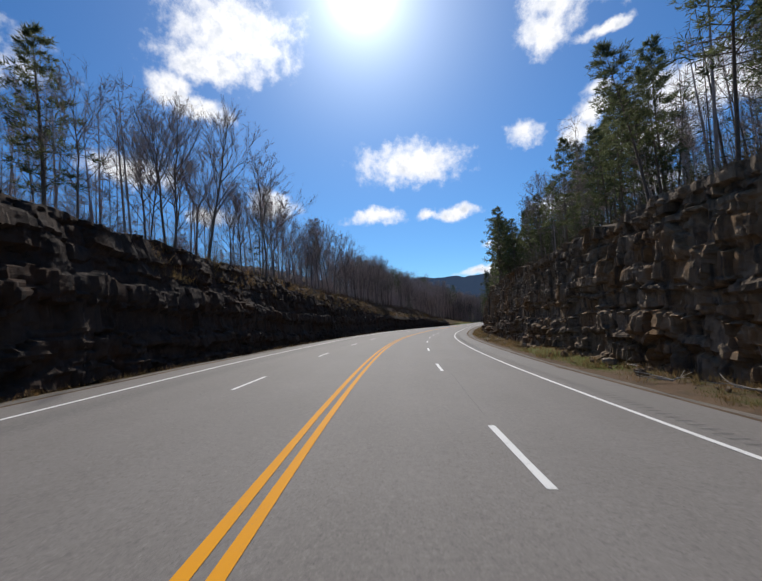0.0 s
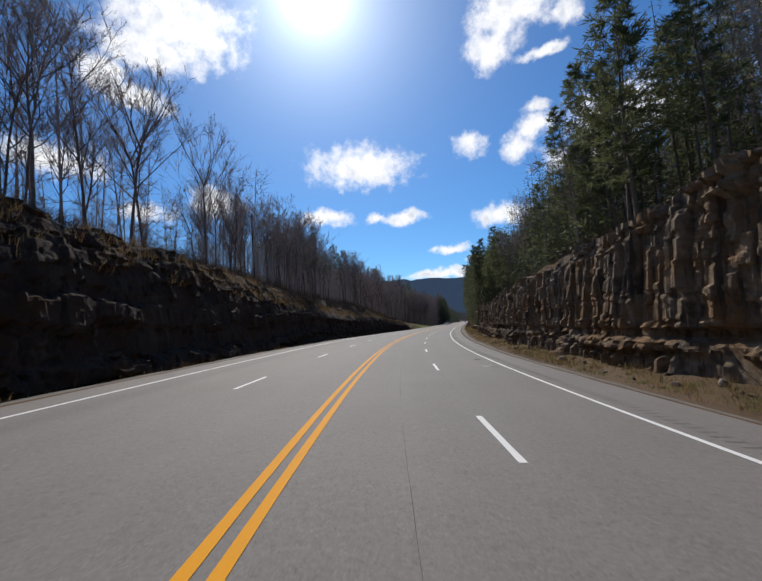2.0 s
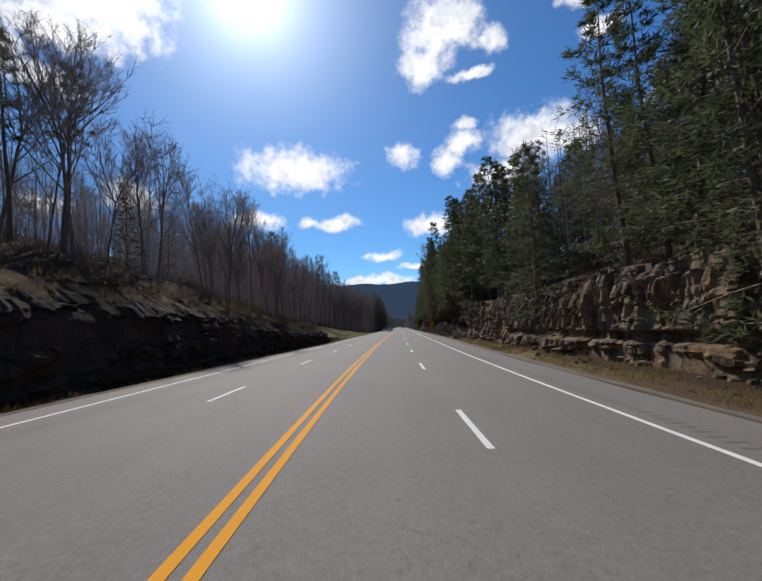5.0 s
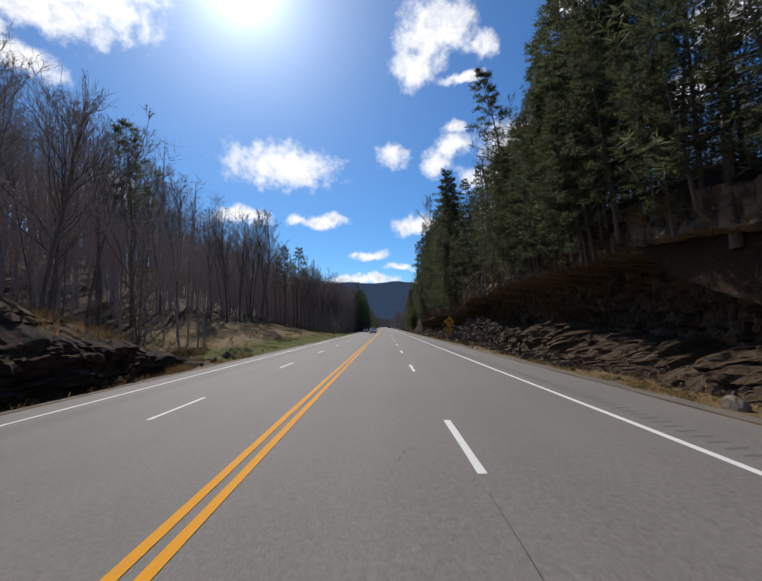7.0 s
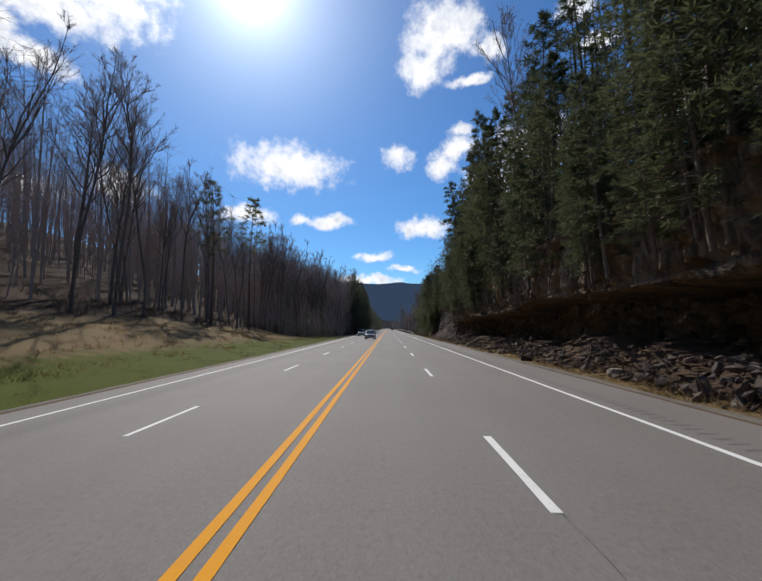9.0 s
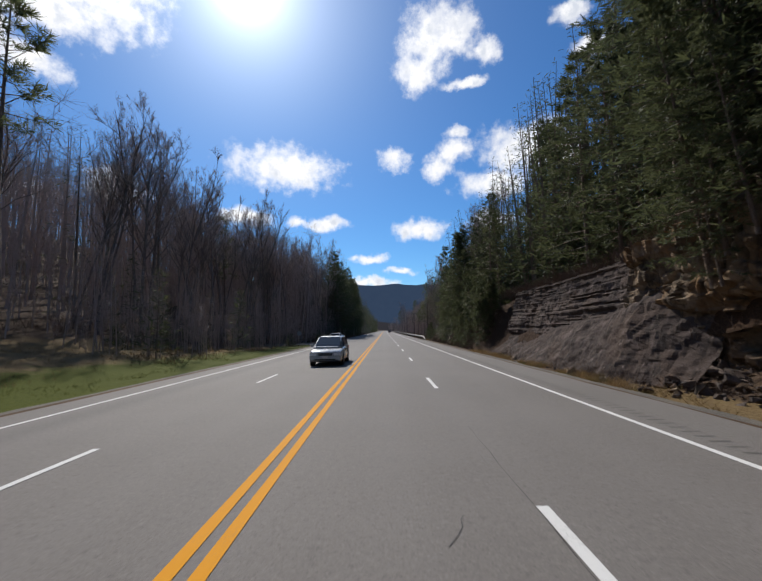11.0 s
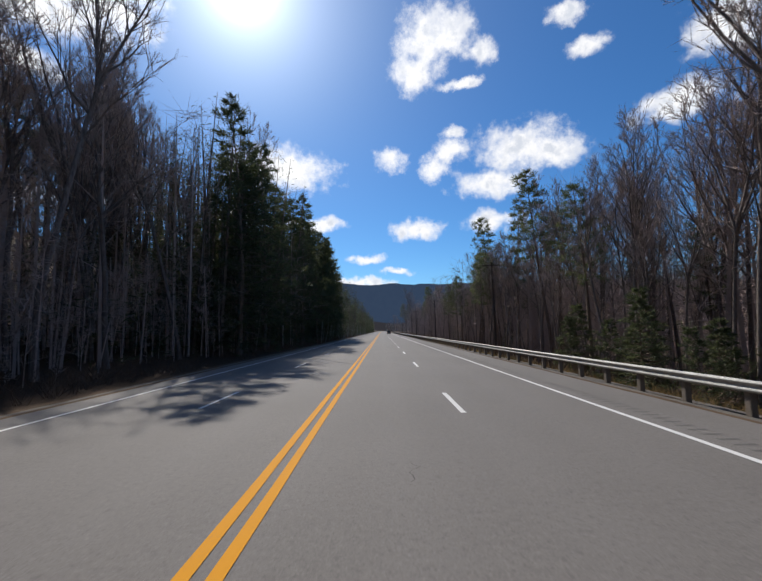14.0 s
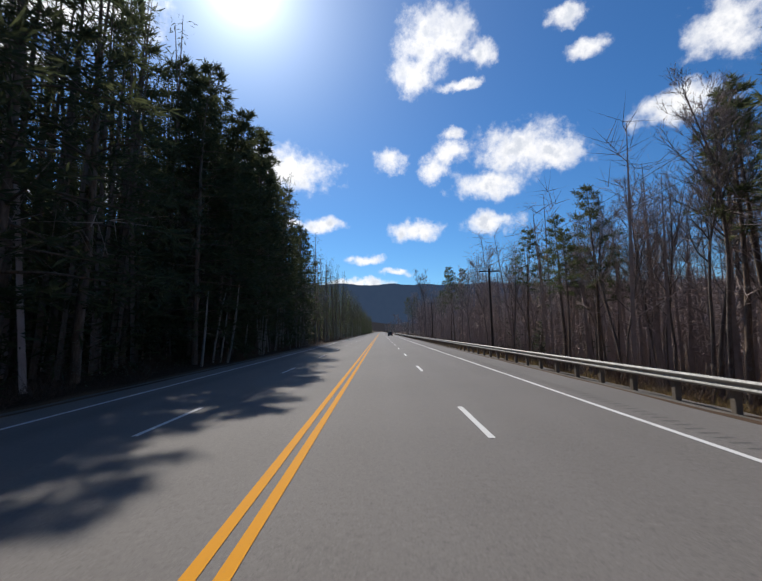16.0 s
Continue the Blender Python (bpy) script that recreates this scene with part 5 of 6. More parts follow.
POLES = ((399.7, 15.5, 10.1), (450, 15.0, 9.4), (505, 15.0, 9.4))
for s, o, t in POLES:
    utility_pole(s, o, t)
utility_pole(101.9, -20.0, 19.0)
for dx in (-1.1, 1.1):
    v, f = [], []
    for (s0, o0, t0), (s1, o1, t1) in zip(POLES, POLES[1:]):
        pts = []
        for i in range(13):
            u = i / 12
            a = Vector(spot(s0, o0 + dx, t0 - 0.1)).lerp(Vector(spot(s1, o1 + dx, t1 - 0.1)), u)
            pts.append(a - Vector((0, 0, 4 * 0.7 * u * (1 - u))))
        tube(v, f, pts, [0.012] * 13, 4)
    tagged(link("overhead_wire", mesh("overhead_wire", v, f, CABLE)), "thin dark overhead wire between poles", "wire")


# ---------------------------------------------------------------- vehicles
WHITE_PAINT = mat_plain("pale_car_paint", (0.64, 0.62, 0.58), 0.28, spec=0.5, grain=0.06, scale=3.0)
SILVER_PAINT = mat_plain("silver_car_paint", (0.40, 0.41, 0.42), 0.25, 0.35, 0.5, 0.06, 3.0)
DARK_PAINT = mat_plain("dark_car_paint", (0.03, 0.03, 0.035), 0.3, spec=0.5, grain=0.1, scale=3.0)
CAR_GLASS = mat_glass("tinted_car_glass", (0.012, 0.016, 0.020))
RUBBER = mat_plain("tyre_rubber", (0.018, 0.018, 0.018), 0.9)
TRIM = mat_plain("black_plastic_trim", (0.02, 0.02, 0.021), 0.6)
CHROME = mat_plain("dull_alloy", (0.17, 0.17, 0.17), 0.5, 0.5)
LENS = mat_plain("lamp_lens", (0.62, 0.62, 0.60), 0.12, spec=0.6)
PLATE = mat_plain("plate_grey", (0.45, 0.45, 0.43), 0.5)


def loft(rings, close=True):
    """A bmesh skin over rings of equal length."""
    bm = bmesh.new()
    rows = [[bm.verts.new(p) for p in r] for r in rings]
    n = len(rows[0])
    for a, b in zip(rows, rows[1:]):
        for i in range(n):
            bm.faces.new((a[i], a[(i + 1) % n], b[(i + 1) % n], b[i]))
    if close:
        bm.faces.new(list(reversed(rows[0])))
        bm.faces.new(rows[-1])
    bmesh.ops.recalc_face_normals(bm, faces=bm.faces[:])
    return bm


def hull_ring(y, half, low, high, tuck=0.06):
    """Cross-section of a car body at y: rounded sides, a soft shoulder."""
    m = (low + high) / 2
    side = [(half - tuck, low), (half - 0.01, low + 0.10), (half, m - 0.05), (half - 0.015, m + 0.12), (half - 0.05, high - 0.05), (half - 0.12, high)]
    return [(x, y, z) for x, z in side] + [(-x, y, z) for x, z in reversed(side)]


def panel(name, corners, mat, parent, out, label=""):
    """A slightly raised, bevelled pane on four corners."""
    a, b, c, d = (Vector(p) for p in corners)
    n = (b - a).cross(d - a).normalized()
    if n.dot(Vector(out)) < 0:
        n = -n
    bm = bmesh.new()
    low = [bm.verts.new(p - n * 0.02) for p in (a, b, c, d)]
    mid = (a + b + c + d) / 4
    up = [bm.verts.new(p + (mid - p) * 0.04 + n * 0.012) for p in (a, b, c, d)]
    for i in range(4):
        j = (i + 1) % 4
        bm.faces.new((low[i], low[j], up[j], up[i]))
    bm.faces.new(up)
    bmesh.ops.recalc_face_normals(bm, faces=bm.faces[:])
    return part(name, bm, mat, parent, label)


def shade_soft(ob, angle=35):
    ob.data.polygons.foreach_set("use_smooth", [True] * len(ob.data.polygons))
    ob.data.set_sharp_from_angle(angle=radians(angle))


def car(name, label, paint, L, W, H, belt, hood, nose, screen, roof_rear, rack):
    """A passenger vehicle with its nose towards -y and its tail at y = L. hood, screen, roof_rear: y where the screen starts, where the roof starts and ends."""
    c = thing(name, label, "car")
    h = W / 2
    gap = 0.30
    prof = [(0.0, h - 0.14, gap + 0.12, nose - 0.10), (0.10, h - 0.06, gap, nose - 0.03), (0.5, h - 0.02, gap - 0.02, nose + 0.03), (hood, h, gap - 0.04, belt - 0.04), (hood + 0.5, h, gap - 0.04, belt),
            (L - 0.6, h, gap - 0.04, belt + 0.02), (L - 0.12, h - 0.03, gap, belt + 0.02), (L, h - 0.10, gap + 0.12, belt - 0.03)]
    body = part("body", loft([hull_ring(*p) for p in prof]), paint, c)
    shade_soft(body)
    hw = h - 0.10
    hr = h - 0.26

    def cab(y, half, z):
        return [(half, y, belt - 0.03), (half - 0.02, y, belt + 0.05), (hr + (half - hr) * 0.0, y, z - 0.06), (hr - 0.10, y, z), (-hr + 0.10, y, z), (-hr, y, z - 0.06), (-half + 0.02, y, belt + 0.05), (-half, y, belt - 0.03)]

    tail = L - 0.14
    rings = [cab(hood, hw, belt + 0.06), cab(screen, hw, H - 0.03), cab((screen + roof_rear) / 2, hw, H), cab(roof_rear, hw, H - 0.03), cab(tail, hw, belt + 0.10)]
    cabin = part("cabin", loft(rings), paint, c)
    shade_soft(cabin, 25)
    # panes
    lean = lambda u, lift: (hood + u * (screen - hood) - lift, belt + 0.06 + u * (H - 0.09 - belt) + lift)
    (ya, za), (yb, zb) = lean(0.08, 0.012), lean(0.92, 0.012)
    panel("windscreen", [(-hw + 0.09, ya, za), (hw - 0.09, ya, za), (hr - 0.07, yb, zb), (-hr + 0.07, yb, zb)], CAR_GLASS, c, (0, -1, 1))
    panel("rear_window", [(-hw + 0.12, tail + 0.02, belt + 0.16), (hw - 0.12, tail + 0.02, belt + 0.16), (hr - 0.08, roof_rear + 0.10, H - 0.12), (-hr + 0.08, roof_rear + 0.10, H - 0.12)], CAR_GLASS, c, (0, 1, 0.4))
    zt, zb = H - 0.12, belt + 0.08
    span = roof_rear - screen
    cuts = [(screen - 0.30, screen + span * 0.02, screen + span * 0.34), (screen + span * 0.38, screen + span * 0.38, screen + span * 0.66), (screen + span * 0.72, screen + span * 0.74, roof_rear + 0.05)]
    for side in (1, -1):
        for lo, to, hi in cuts:
            panel("side_window", [(side * (hw + 0.004), lo, zb), (side * (hw + 0.004), hi + 0.03, zb), (side * (hr + 0.035), hi, zt), (side * (hr + 0.035), to, zt)], CAR_GLASS, c, (side, 0, 0.3))
        lo, hi = screen + span * 0.33, screen + span * 0.40
        panel("door_pillar", [(side * (hw + 0.0), lo, zb), (side * (hw + 0.0), hi, zb), (side * (hr + 0.031), hi, zt), (side * (hr + 0.031), lo, zt)], TRIM, c, (side, 0, 0.3), "black pillar between the side windows")
        for y in (screen + span * 0.20, screen + span * 0.58):
            bm = bmesh.new()
            box(bm, side * (h + 0.012), y, belt - 0.16, 0.035, 0.19, 0.035, 0.01)
            part("door_handle", bm, paint, c)
        for y in (screen - 0.35, screen + span * 0.36, screen + span * 0.69):
            bm = bmesh.new()
            box(bm, side * (h - 0.006), y, (belt + gap) / 2 + 0.06, 0.02, 0.014, belt - gap - 0.22)
            part("door_gap", bm, TRIM, c)
        bm = bmesh.new()
        box(bm, side * (h - 0.005), L * 0.5, gap + 0.02, 0.05, L * 0.44, 0.07, 0.012)
        part("side_moulding", bm, TRIM, c)
        bm = bmesh.new()
        box(bm, side * (h + 0.10), screen - 0.42, belt + 0.10, 0.22, 0.12, 0.17, 0.03)
        part("wing_mirror", bm, paint, c)
        bm = bmesh.new()
        box(bm, side * (h - 0.30), 0.03, nose - 0.20, 0.40, 0.10, 0.20, 0.03)
        lamp = part("headlight", bm, LENS, c)
        bm = bmesh.new()
        box(bm, side * (h - 0.10), 0.09, nose - 0.20, 0.10, 0.12, 0.17, 0.02)
        part("indicator", bm, LENS, lamp)
        bm = bmesh.new()
        box(bm, side * (h - 0.12), L - 0.03, belt - 0.22, 0.16, 0.08, 0.40, 0.02)
        part("tail_light", bm, mat_red, c)
        if rack:
            bm = bmesh.new()
            cyl(bm, (side * (hr - 0.12), screen + 0.4, H + 0.05), (side * (hr - 0.12), roof_rear - 0.2, H + 0.05), 0.022, 0.022, 8)
            for y in (screen + 0.45, (screen + roof_rear) / 2, roof_rear - 0.25):
                box(bm, side * (hr - 0.12), y, H + 0.015, 0.04, 0.08, 0.06)
            part("roof_rack", bm, TRIM, c)
        for y in (0.95, L - 1.18):
            r = 0.37 if H > 1.8 else 0.33
            bm = bmesh.new()
            bmesh.ops.create_cone(bm, cap_ends=True, segments=24, radius1=r + 0.07, radius2=r + 0.07, depth=0.03, matrix=Matrix.Translation((side * (h - 0.005), y, r + 0.03)) @ Matrix.Rotation(radians(90), 4, "Y"))
            part("wheel_arch", bm, TRIM, c)
            bm = bmesh.new()
            rings = []
            for out, rad in ((-0.12, r * 0.62), (-0.12, r * 0.92), (-0.08, r), (0.08, r), (0.12, r * 0.92), (0.12, r * 0.62)):
                rings.append([(side * (h - 0.11) + out, y + rad * math.cos(2 * math.pi * k / 28), r + rad * math.sin(2 * math.pi * k / 28)) for k in range(28)])
            wheel = thing("wheel", "", "")
            wheel.parent = c
            tyre = part("tyre", loft(rings), RUBBER, wheel)
            shade_soft(tyre)
            bm = bmesh.new()
            bmesh.ops.create_cone(bm, cap_ends=True, segments=24, radius1=r * 0.60, radius2=r * 0.48, depth=0.05, matrix=Matrix.Translation((side * (h + 0.0), y, r)) @ Matrix.Rotation(radians(90 * side), 4, "Y"))
            for k in range(5):
                a = 2 * math.pi * k / 5
                box(bm, side * (h + 0.025), y + 0.30 * r * math.cos(a), r + 0.30 * r * math.sin(a), 0.02, 0.06, 0.06, 0.01)
            part("rim", bm, CHROME, wheel)
    bm = bmesh.new()
    box(bm, 0, 0.02, nose - 0.21, W * 0.42, 0.08, 0.20, 0.02)
    grille = part("grille", bm, TRIM, c)
    for k in range(4):
        bm = bmesh.new()
        box(bm, 0, -0.025, nose - 0.285 + 0.05 * k, W * 0.40, 0.02, 0.014)
        part("grille_bar", bm, CHROME if name == "minivan" else TRIM, grille)
    for y, nm in ((-0.04, "front_bumper"), (L + 0.03, "rear_bumper")):
        bm = bmesh.new()
        box(bm, 0, y, gap + 0.20, W - 0.16, 0.16, 0.24, 0.05)
        bumper = part(nm, bm, paint, c)
        bm = bmesh.new()
        box(bm, 0, y - 0.06 if y < 0 else y + 0.06, gap + 0.12, W * 0.62, 0.07, 0.10, 0.02)
        part("intake", bm, TRIM, bumper)
        bm = bmesh.new()
        box(bm, 0, y - 0.085 if y < 0 else y + 0.085, gap + 0.25, 0.32, 0.012, 0.15)
        part("number_plate", bm, PLATE, bumper, "pale plate with unreadable dark bars")
    bm = bmesh.new()
    box(bm, 0, L / 2, gap + 0.02, W - 0.3, L - 0.7, 0.16, 0.03)
    part("underside", bm, TRIM, c)
    return c


mat_red = mat_plain("red_lens", (0.35, 0.015, 0.012), 0.2)
suv = car("sport_utility_vehicle", "large pale silver boxy four-door wagon with roof rack on the road", WHITE_PAINT, 5.2, 2.0, 1.88, 1.12, 1.35, 1.02, 1.90, 4.95, True)
suv.matrix_basis = pose(-5.85, 332.45, 0.005, 0, 0, 0) @ Matrix.Scale(0.92, 4)
van = car("minivan", "silver minivan with glinting windscreen on the road", SILVER_PAINT, 5.1, 1.96, 1.74, 1.04, 1.05, 0.90, 2.25, 4.75, True)
van.matrix_basis = pose(-1.74, 296.8, 0.005, 0, 0, 0)
truck = car("dark_wagon", "dark wagon far ahead on the road", DARK_PAINT, 4.9, 1.9, 1.75, 1.08, 1.2, 1.0, 1.85, 4.6, False)
truck.matrix_basis = pose(5.3, 566, 0.005, 0, 0, 180)


# ---------------------------------------------------------------- signs
SIGN_YELLOW = mat_plain("amber_sign_sheeting", (0.62, 0.30, 0.02), 0.45, spec=0.4, grain=0.12)
SIGN_BLACK = mat_plain("black_sign_ink", (0.015, 0.014, 0.013), 0.5)
SIGN_BACK = mat_plain("bare_aluminium_back", (0.36, 0.36, 0.35), 0.5, 0.6)


def plate(name, outline, y, thick, mat, parent, label=""):
    """A flat plate from an outline of (x, z) points, facing -y."""
    bm = bmesh.new()
    a = [bm.verts.new((x, y, z)) for x, z in outline]
    b = [bm.verts.new((x, y + thick, z)) for x, z in outline]
    bm.faces.new(a)
    bm.faces.new(list(reversed(b)))
    n = len(a)
    for i in range(n):
        bm.faces.new((a[i], b[i], b[(i + 1) % n], a[(i + 1) % n]))
    bmesh.ops.recalc_face_normals(bm, faces=bm.faces[:])
    return part(name, bm, mat, parent, label)


def letters(word, size, x, y, z, mat, parent, name="lettering"):
    cu = bpy.data.curves.new(name, "FONT")
    cu.body, cu.size, cu.align_x, cu.align_y, cu.extrude = word, size, "CENTER", "CENTER", 0.002
    tmp = bpy.data.objects.new(name, cu)
    me = bpy.data.meshes.new_from_object(tmp)
    bpy.data.objects.remove(tmp)
    me.materials.clear()
    me.materials.append(mat)
    ob = link(name, me, parent)
    ob.matrix_basis = pose(x, y, z, 90, 0, 0)
    return ob


def curve_sign(s, off):
    c = thing("curve_warning_sign", "amber diamond curve warning sign with speed plaque on two posts", "road sign")
    x, y, z = spot(s, off, float(east(s, off)) - 0.05)
    c.matrix_basis = pose(x, y, z, 0, 1.5, 6)
    for dx in (-0.36, 0.36):
        bm = bmesh.new()
        box(bm, dx, 0.05, 1.15, 0.06, 0.045, 3.1, 0.006)
        part("sign_post", bm, STEEL, c)
    k = 0.62
    diamond = plate("diamond", [(0, 2.62 - k * 1.25), (k * 1.25, 2.62), (0, 2.62 + k * 1.25), (-k * 1.25, 2.62)], 0.0, 0.012, SIGN_YELLOW, c)
    bend = []
    for i in range(9):
        u = i / 8
        a = radians(0 + 62 * u)
        bend.append((0.15 - 0.42 * (1 - math.cos(a)), 2.28 + 0.42 * math.sin(a) + 0.16 * u))
    left = [(px - 0.055, pz - 0.02 * i / 8) for i, (px, pz) in enumerate(bend)]
    right = [(px + 0.055, pz + 0.05 * i / 8) for i, (px, pz) in enumerate(bend)]
    tip = bend[-1]
    head = [(tip[0] + 0.11, tip[1] + 0.13), (tip[0] - 0.22, tip[1] + 0.10), (tip[0] - 0.10, tip[1] - 0.16)]
    plate("curve_arrow", [(0.095, 2.12)] + left + [head[2], head[1], head[0]] + list(reversed(right)) + [(0.205, 2.12)], -0.006, 0.004, SIGN_BLACK, diamond)
    speed = plate("speed_plaque", [(-0.45, 1.22), (0.18, 1.22), (0.18, 1.86), (-0.45, 1.86)], 0.0, 0.012, SIGN_YELLOW, c)
    letters("45", 0.36, -0.135, -0.006, 1.62, SIGN_BLACK, speed)
    plate("unreadable_line", [(-0.32, 1.30), (0.05, 1.30), (0.05, 1.38), (-0.32, 1.38)], -0.006, 0.004, SIGN_BLACK, speed)
    low = plate("distance_plaque", [(-0.50, 0.98), (0.55, 0.98), (0.55, 1.20), (-0.50, 1.20)], 0.0, 0.012, SIGN_YELLOW, c)
    for a, b in ((-0.40, -0.10), (0.05, 0.42)):
        plate("unreadable_line", [(a, 1.05), (b, 1.05), (b, 1.13), (a, 1.13)], -0.006, 0.004, SIGN_BLACK, low)


curve_sign(226.8, 11.05)


def stop_sign_back(s, off):
    c = thing("stop_sign", "back of an octagonal sign on a thin post", "road sign")
    x, y, z = spot(s, off, float(west(s, -off)) - 0.05)
    c.matrix_basis = pose(x, y, z, 0, 0, 14)
    bm = bmesh.new()
    box(bm, 0, 0.04, 1.1, 0.06, 0.04, 2.5, 0.006)
    part("sign_post", bm, STEEL, c)
    plate("octagon", [(0.38 * math.cos(radians(22.5 + 45 * k)), 2.0 + 0.38 * math.sin(radians(22.5 + 45 * k))) for k in range(8)], 0.0, 0.012, SIGN_BACK, c)


stop_sign_back(334.5, -11.4)


# ---------------------------------------------------------------- side road, patches, loose rocks and branches
def side_road():
    v, f = [], []
    for i in range(15):
        o = -8.0 - 1.6 * i
        flare = 5.5 * math.exp(-i * 0.45) + 3.2
        for k in range(5):
            s = 343.5 + flare * (k - 2) / 2 + 0.12 * i
            v.append(spot(s, o, float(west(s, -o)) + 0.05 if i > 0 else float(paved(s, o)) + 0.004))
    for i in range(14):
        for k in range(4):
            a = i * 5 + k
            f.append((a, a + 1, a + 6, a + 5))
    tagged(link("side_road", mesh("side_road", v, f, GRAVEL)), "gravel side road joining the highway", "road", kind="structure")


side_road()


def boulder(seed, s, off, size, mat, label, lift=0.0):
    rng = random.Random(seed)
    bm = bmesh.new()
    bmesh.ops.create_icosphere(bm, subdivisions=2, radius=1.0)
    ax = [rng.uniform(0.6, 1.2) for _ in range(3)]
    cuts = [(Vector((rng.gauss(0, 1), rng.gauss(0, 1), rng.gauss(0, 1))).normalized(), rng.uniform(0.55, 0.85)) for _ in range(9)]
    for w in bm.verts:
        p = w.co.copy()
        for n, d in cuts:
            over = p.dot(n) - d
            if over > 0:
                p -= n * over
        w.co = Vector((p.x * ax[0], p.y * ax[1], p.z * ax[2] * 0.75)) * size
    me = bpy.data.meshes.new("boulder")
    bm.to_mesh(me)
    bm.free()
    me.materials.append(mat)
    ob = link("boulder", me)
    x, y, z = spot(s, off, float(height(s, off)) + size * 0.25 + lift)
    ob.matrix_basis = pose(x, y, z, rng.uniform(-20, 20), rng.uniform(-20, 20), rng.uniform(0, 360))
    return tagged(ob, label, "rock", "fallen rocks on the verge")


PALE_ROCK = mat_rock("pale_fallen_rock", (0.17, 0.145, 0.115), (0.36, 0.31, 0.25), (0.26, 0.17, 0.09))
rng = random.Random(5)
for i in range(64):
    s = rng.uniform(2, 175)
    boulder(i, s, rng.uniform(10.8, 12.3), rng.choice((0.08, 0.12, 0.18, 0.26, 0.34)), rng.choice((PALE_ROCK, ROCK_SUN)), "rough fallen rock lying on the verge")
for i in range(60):
    s = rng.uniform(176, 322)
    boulder(100 + i, s, rng.uniform(10.3, 11.6), rng.choice((0.08, 0.12, 0.2, 0.3, 0.45)), rng.choice((PALE_ROCK, ROCK_SHADED, CLAY)), "rough fallen rock lying on the verge")
for i in range(14):
    s = rng.uniform(343, 356)
    boulder(200 + i, s, rng.uniform(10.9, 12.6), rng.choice((0.12, 0.2, 0.28, 0.36)), rng.choice((ROCK_SUN, ROCK_FOOT)), "broken brown rock at the foot of the bank")
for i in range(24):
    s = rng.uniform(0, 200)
    boulder(300 + i, s, -rng.uniform(8.9, 9.4), rng.choice((0.06, 0.09, 0.14)), ROCK_SHADED, "small fallen rock beside the road")

for i, (s, o, size, mat) in enumerate(((47.9, 10.3, 0.20, PALE_ROCK), (220.2, 10.9, 0.42, PALE_ROCK), (223.0, 12.5, 0.38, PALE_ROCK), (217.5, 11.1, 0.34, PALE_ROCK), (207.1, 9.9, 0.32, ROCK_SUN), (206.2, 9.9, 0.28, PALE_ROCK), (298.7, 9.9, 0.22, PALE_ROCK))):
    boulder(400 + i, s, o, size, mat, "pale angular fallen rock at the foot of the bank")

DEADWOOD = mat_plain("bleached_deadwood", (0.30, 0.27, 0.23), 0.85)


def dead_branch(seed, s, off, length, stems):
    rng = random.Random(seed)
    v, f = [], []
    root = Vector(spot(s, off, float(height(s, off)) + 0.1))
    for _ in range(stems):
        d = Vector((rng.gauss(0, 1), rng.gauss(0, 1), abs(rng.gauss(0.4, 0.35)))).normalized()
        pts = bent(rng, root, d, length * rng.uniform(0.5, 1.1), 4, 0.15, -0.02)
        tube(v, f, pts, [0.035, 0.028, 0.022, 0.014, 0.006], 5)
        for _ in range(3):
            k = rng.randint(1, 3)
            tube(v, f, bent(rng, pts[k], (d + Vector((rng.gauss(0, 0.6), rng.gauss(0, 0.6), rng.gauss(0, 0.5)))).normalized(), length * 0.35, 2, 0.1, 0), [0.014, 0.01, 0.004], 3)
    tagged(link("dead_branch", mesh("dead_branch", v, f, DEADWOOD)), "bleached fallen branches lying on the verge", "branch", "fallen branches")


for i, (s, o, ln, n) in enumerate(((12.5, 11.8, 1.8, 6), (15.5, 11.2, 1.2, 3), (20, 12.0, 1.3, 3), (48, 11.6, 0.8, 2), (120, 11.3, 0.9, 2), (204, 12.0, 2.2, 3), (226, 12.6, 3.2, 2), (243, 12.0, 1.8, 3), (262, 11.9, 2.0, 3), (214, 11.4, 1.4, 2), (335, 12.5, 2.0, 3))):
    dead_branch(900 + i, s, o, ln, n)

TAR = mat_plain("dark_tar_patch", (0.035, 0.033, 0.031), 0.8)
PALE_PATCH = mat_plain("pale_worn_patch", (0.26, 0.25, 0.23), 0.85, grain=0.3, scale=6.0)


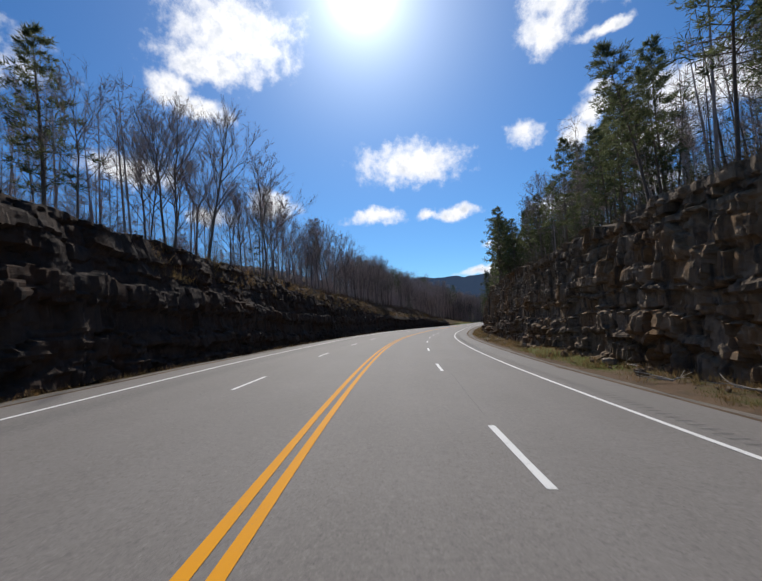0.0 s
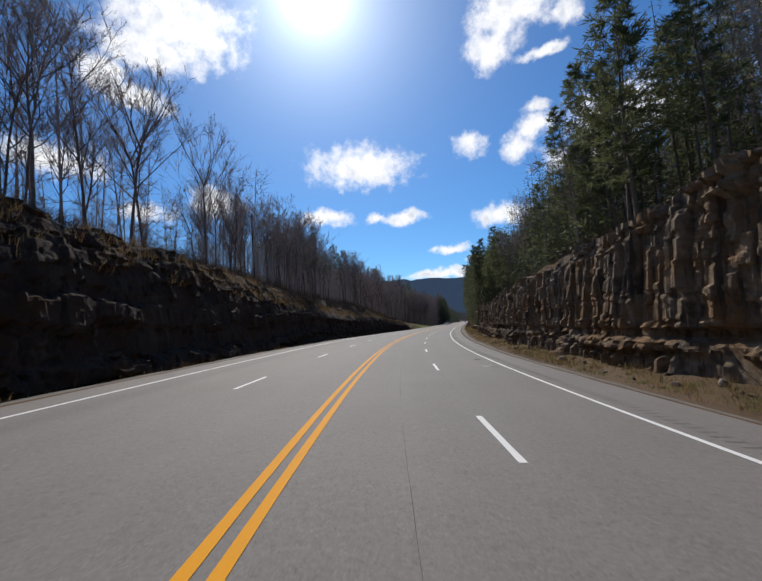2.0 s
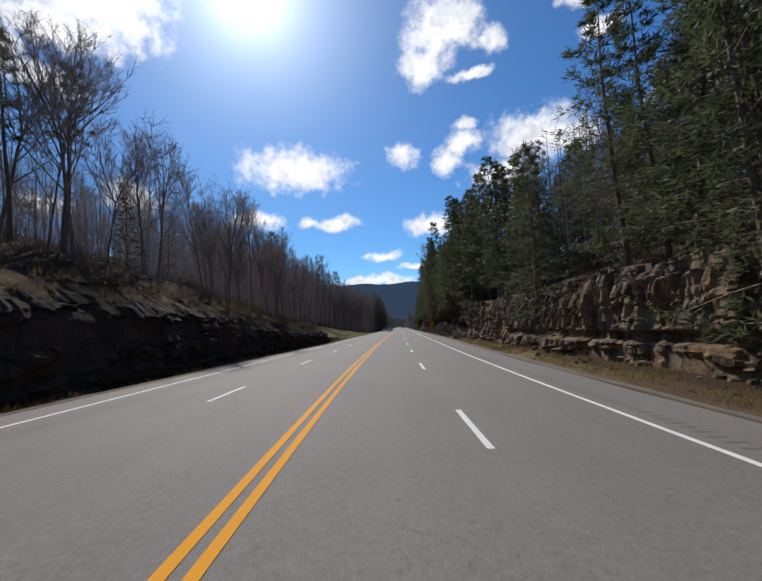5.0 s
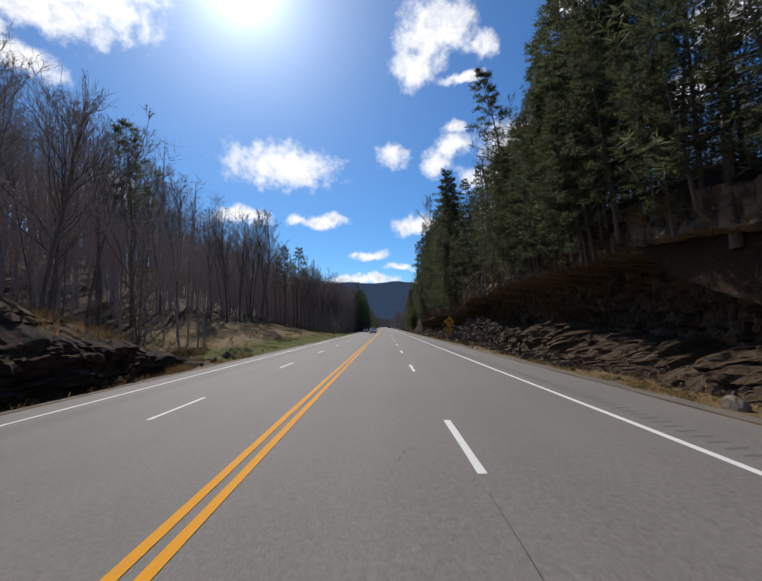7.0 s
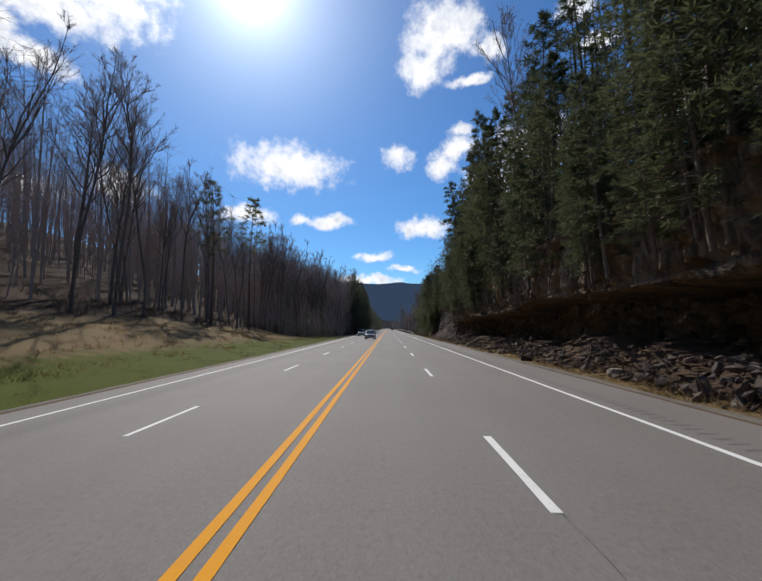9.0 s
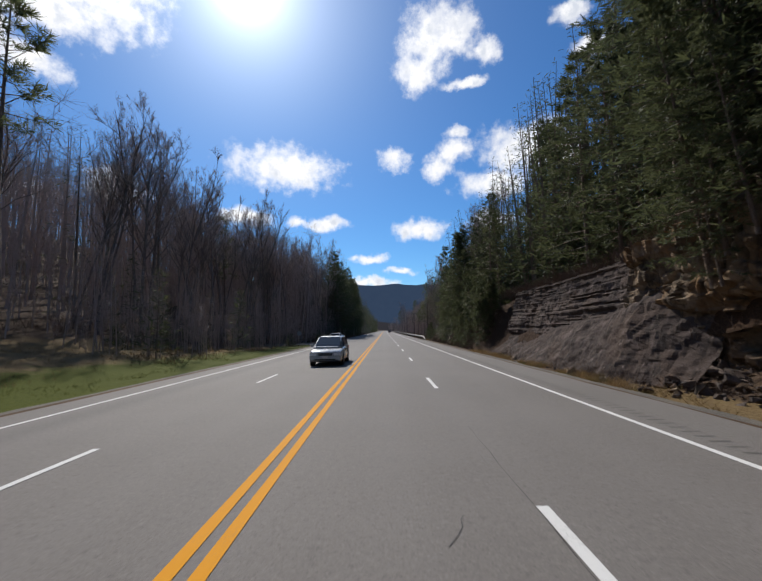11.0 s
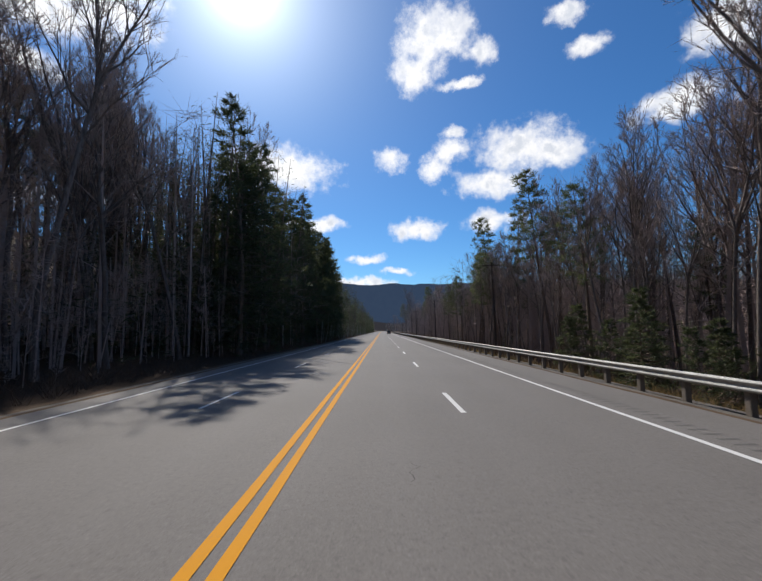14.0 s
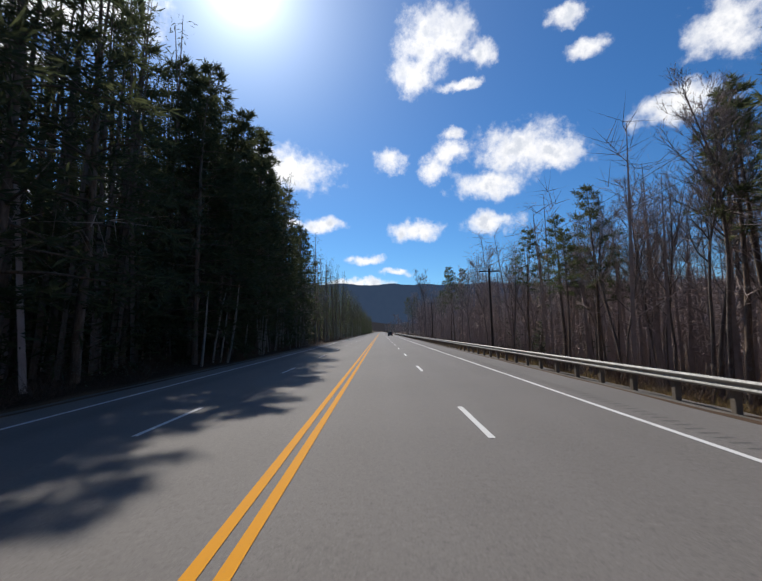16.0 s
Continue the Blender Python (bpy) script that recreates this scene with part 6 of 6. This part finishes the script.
def stain(seed, s, off, a, b, mat, label):
    rng = random.Random(seed)
    pts = [spot(s + a * math.sin(t) * rng.uniform(0.7, 1.2), off + b * math.cos(t) * rng.uniform(0.7, 1.2), 0) for t in np.linspace(0, 2 * math.pi, 19)[:-1]]
    v = [(p[0], p[1], p[2] + paved(s, off) + 0.007) for p in pts]
    tagged(link("road_patch", mesh("road_patch", v, [tuple(reversed(range(18)))], mat)), label, "road patch", kind="structure")


stain(1, 69.5, 6.0, 0.35, 0.5, PALE_PATCH, "pale worn patch in the asphalt")
stain(2, 73.5, 6.2, 0.3, 0.35, TAR, "dark patch in the asphalt")


def cracks():
    """Hairline cracks and sealed seams in the lanes."""
    rng = random.Random(77)
    v, f = [], []

    def line(s, off, n, ds, jit, w):
        for k in range(n):
            s2, o2 = s + ds * rng.uniform(0.6, 1.4), off + rng.gauss(0, jit)
            a, b = spot(s, off, float(paved(s, off)) + 0.005), spot(s2, o2, float(paved(s2, o2)) + 0.005)
            side = Vector((b[1] - a[1], a[0] - b[0], 0)).normalized() * w * rng.uniform(0.4, 1.0)
            i = len(v)
            v.extend((Vector(a) - side, Vector(a) + side, Vector(b) + side, Vector(b) - side))
            f.append((i, i + 1, i + 2, i + 3))
            s, off = s2, o2

    for k in range(8):
        line(10 + 52 * k, 3.5 + rng.uniform(-0.12, 0.12), 22, 0.5, 0.015, 0.006)
    for k in range(4):
        line(38 + 22 * k, 1.78, 34, 0.6, 0.006, 0.005)
    for k in range(60):
        line(rng.uniform(0, 430), rng.uniform(-6.5, 6.5), rng.randint(4, 12), rng.choice((0.12, 0.2)), 0.10, 0.006)
    tagged(link("asphalt_cracks", mesh("asphalt_cracks", v, f, TAR)), "dark hairline cracks in the asphalt", "cracks", kind="stuff")


cracks()


GROOVE = mat_plain("worn_groove", (0.108, 0.099, 0.091), 0.85)


def rumble_strip():
    """Short cross grooves in the paved shoulder."""
    v, f = [], []
    for i in range(1500):
        s = -10 + i * 0.33
        a = len(v)
        for ds, o in ((0, 7.35), (0, 7.72), (0.08, 7.72), (0.08, 7.35)):
            v.append(spot(s + ds, o, float(paved(s, o)) + 0.004))
        f.append((a, a + 1, a + 2, a + 3))
    tagged(link("rumble_strip", mesh("rumble_strip", v, f, GROOVE)), "row of dark grooves milled into the shoulder", "rumble strip", kind="stuff")


rumble_strip()
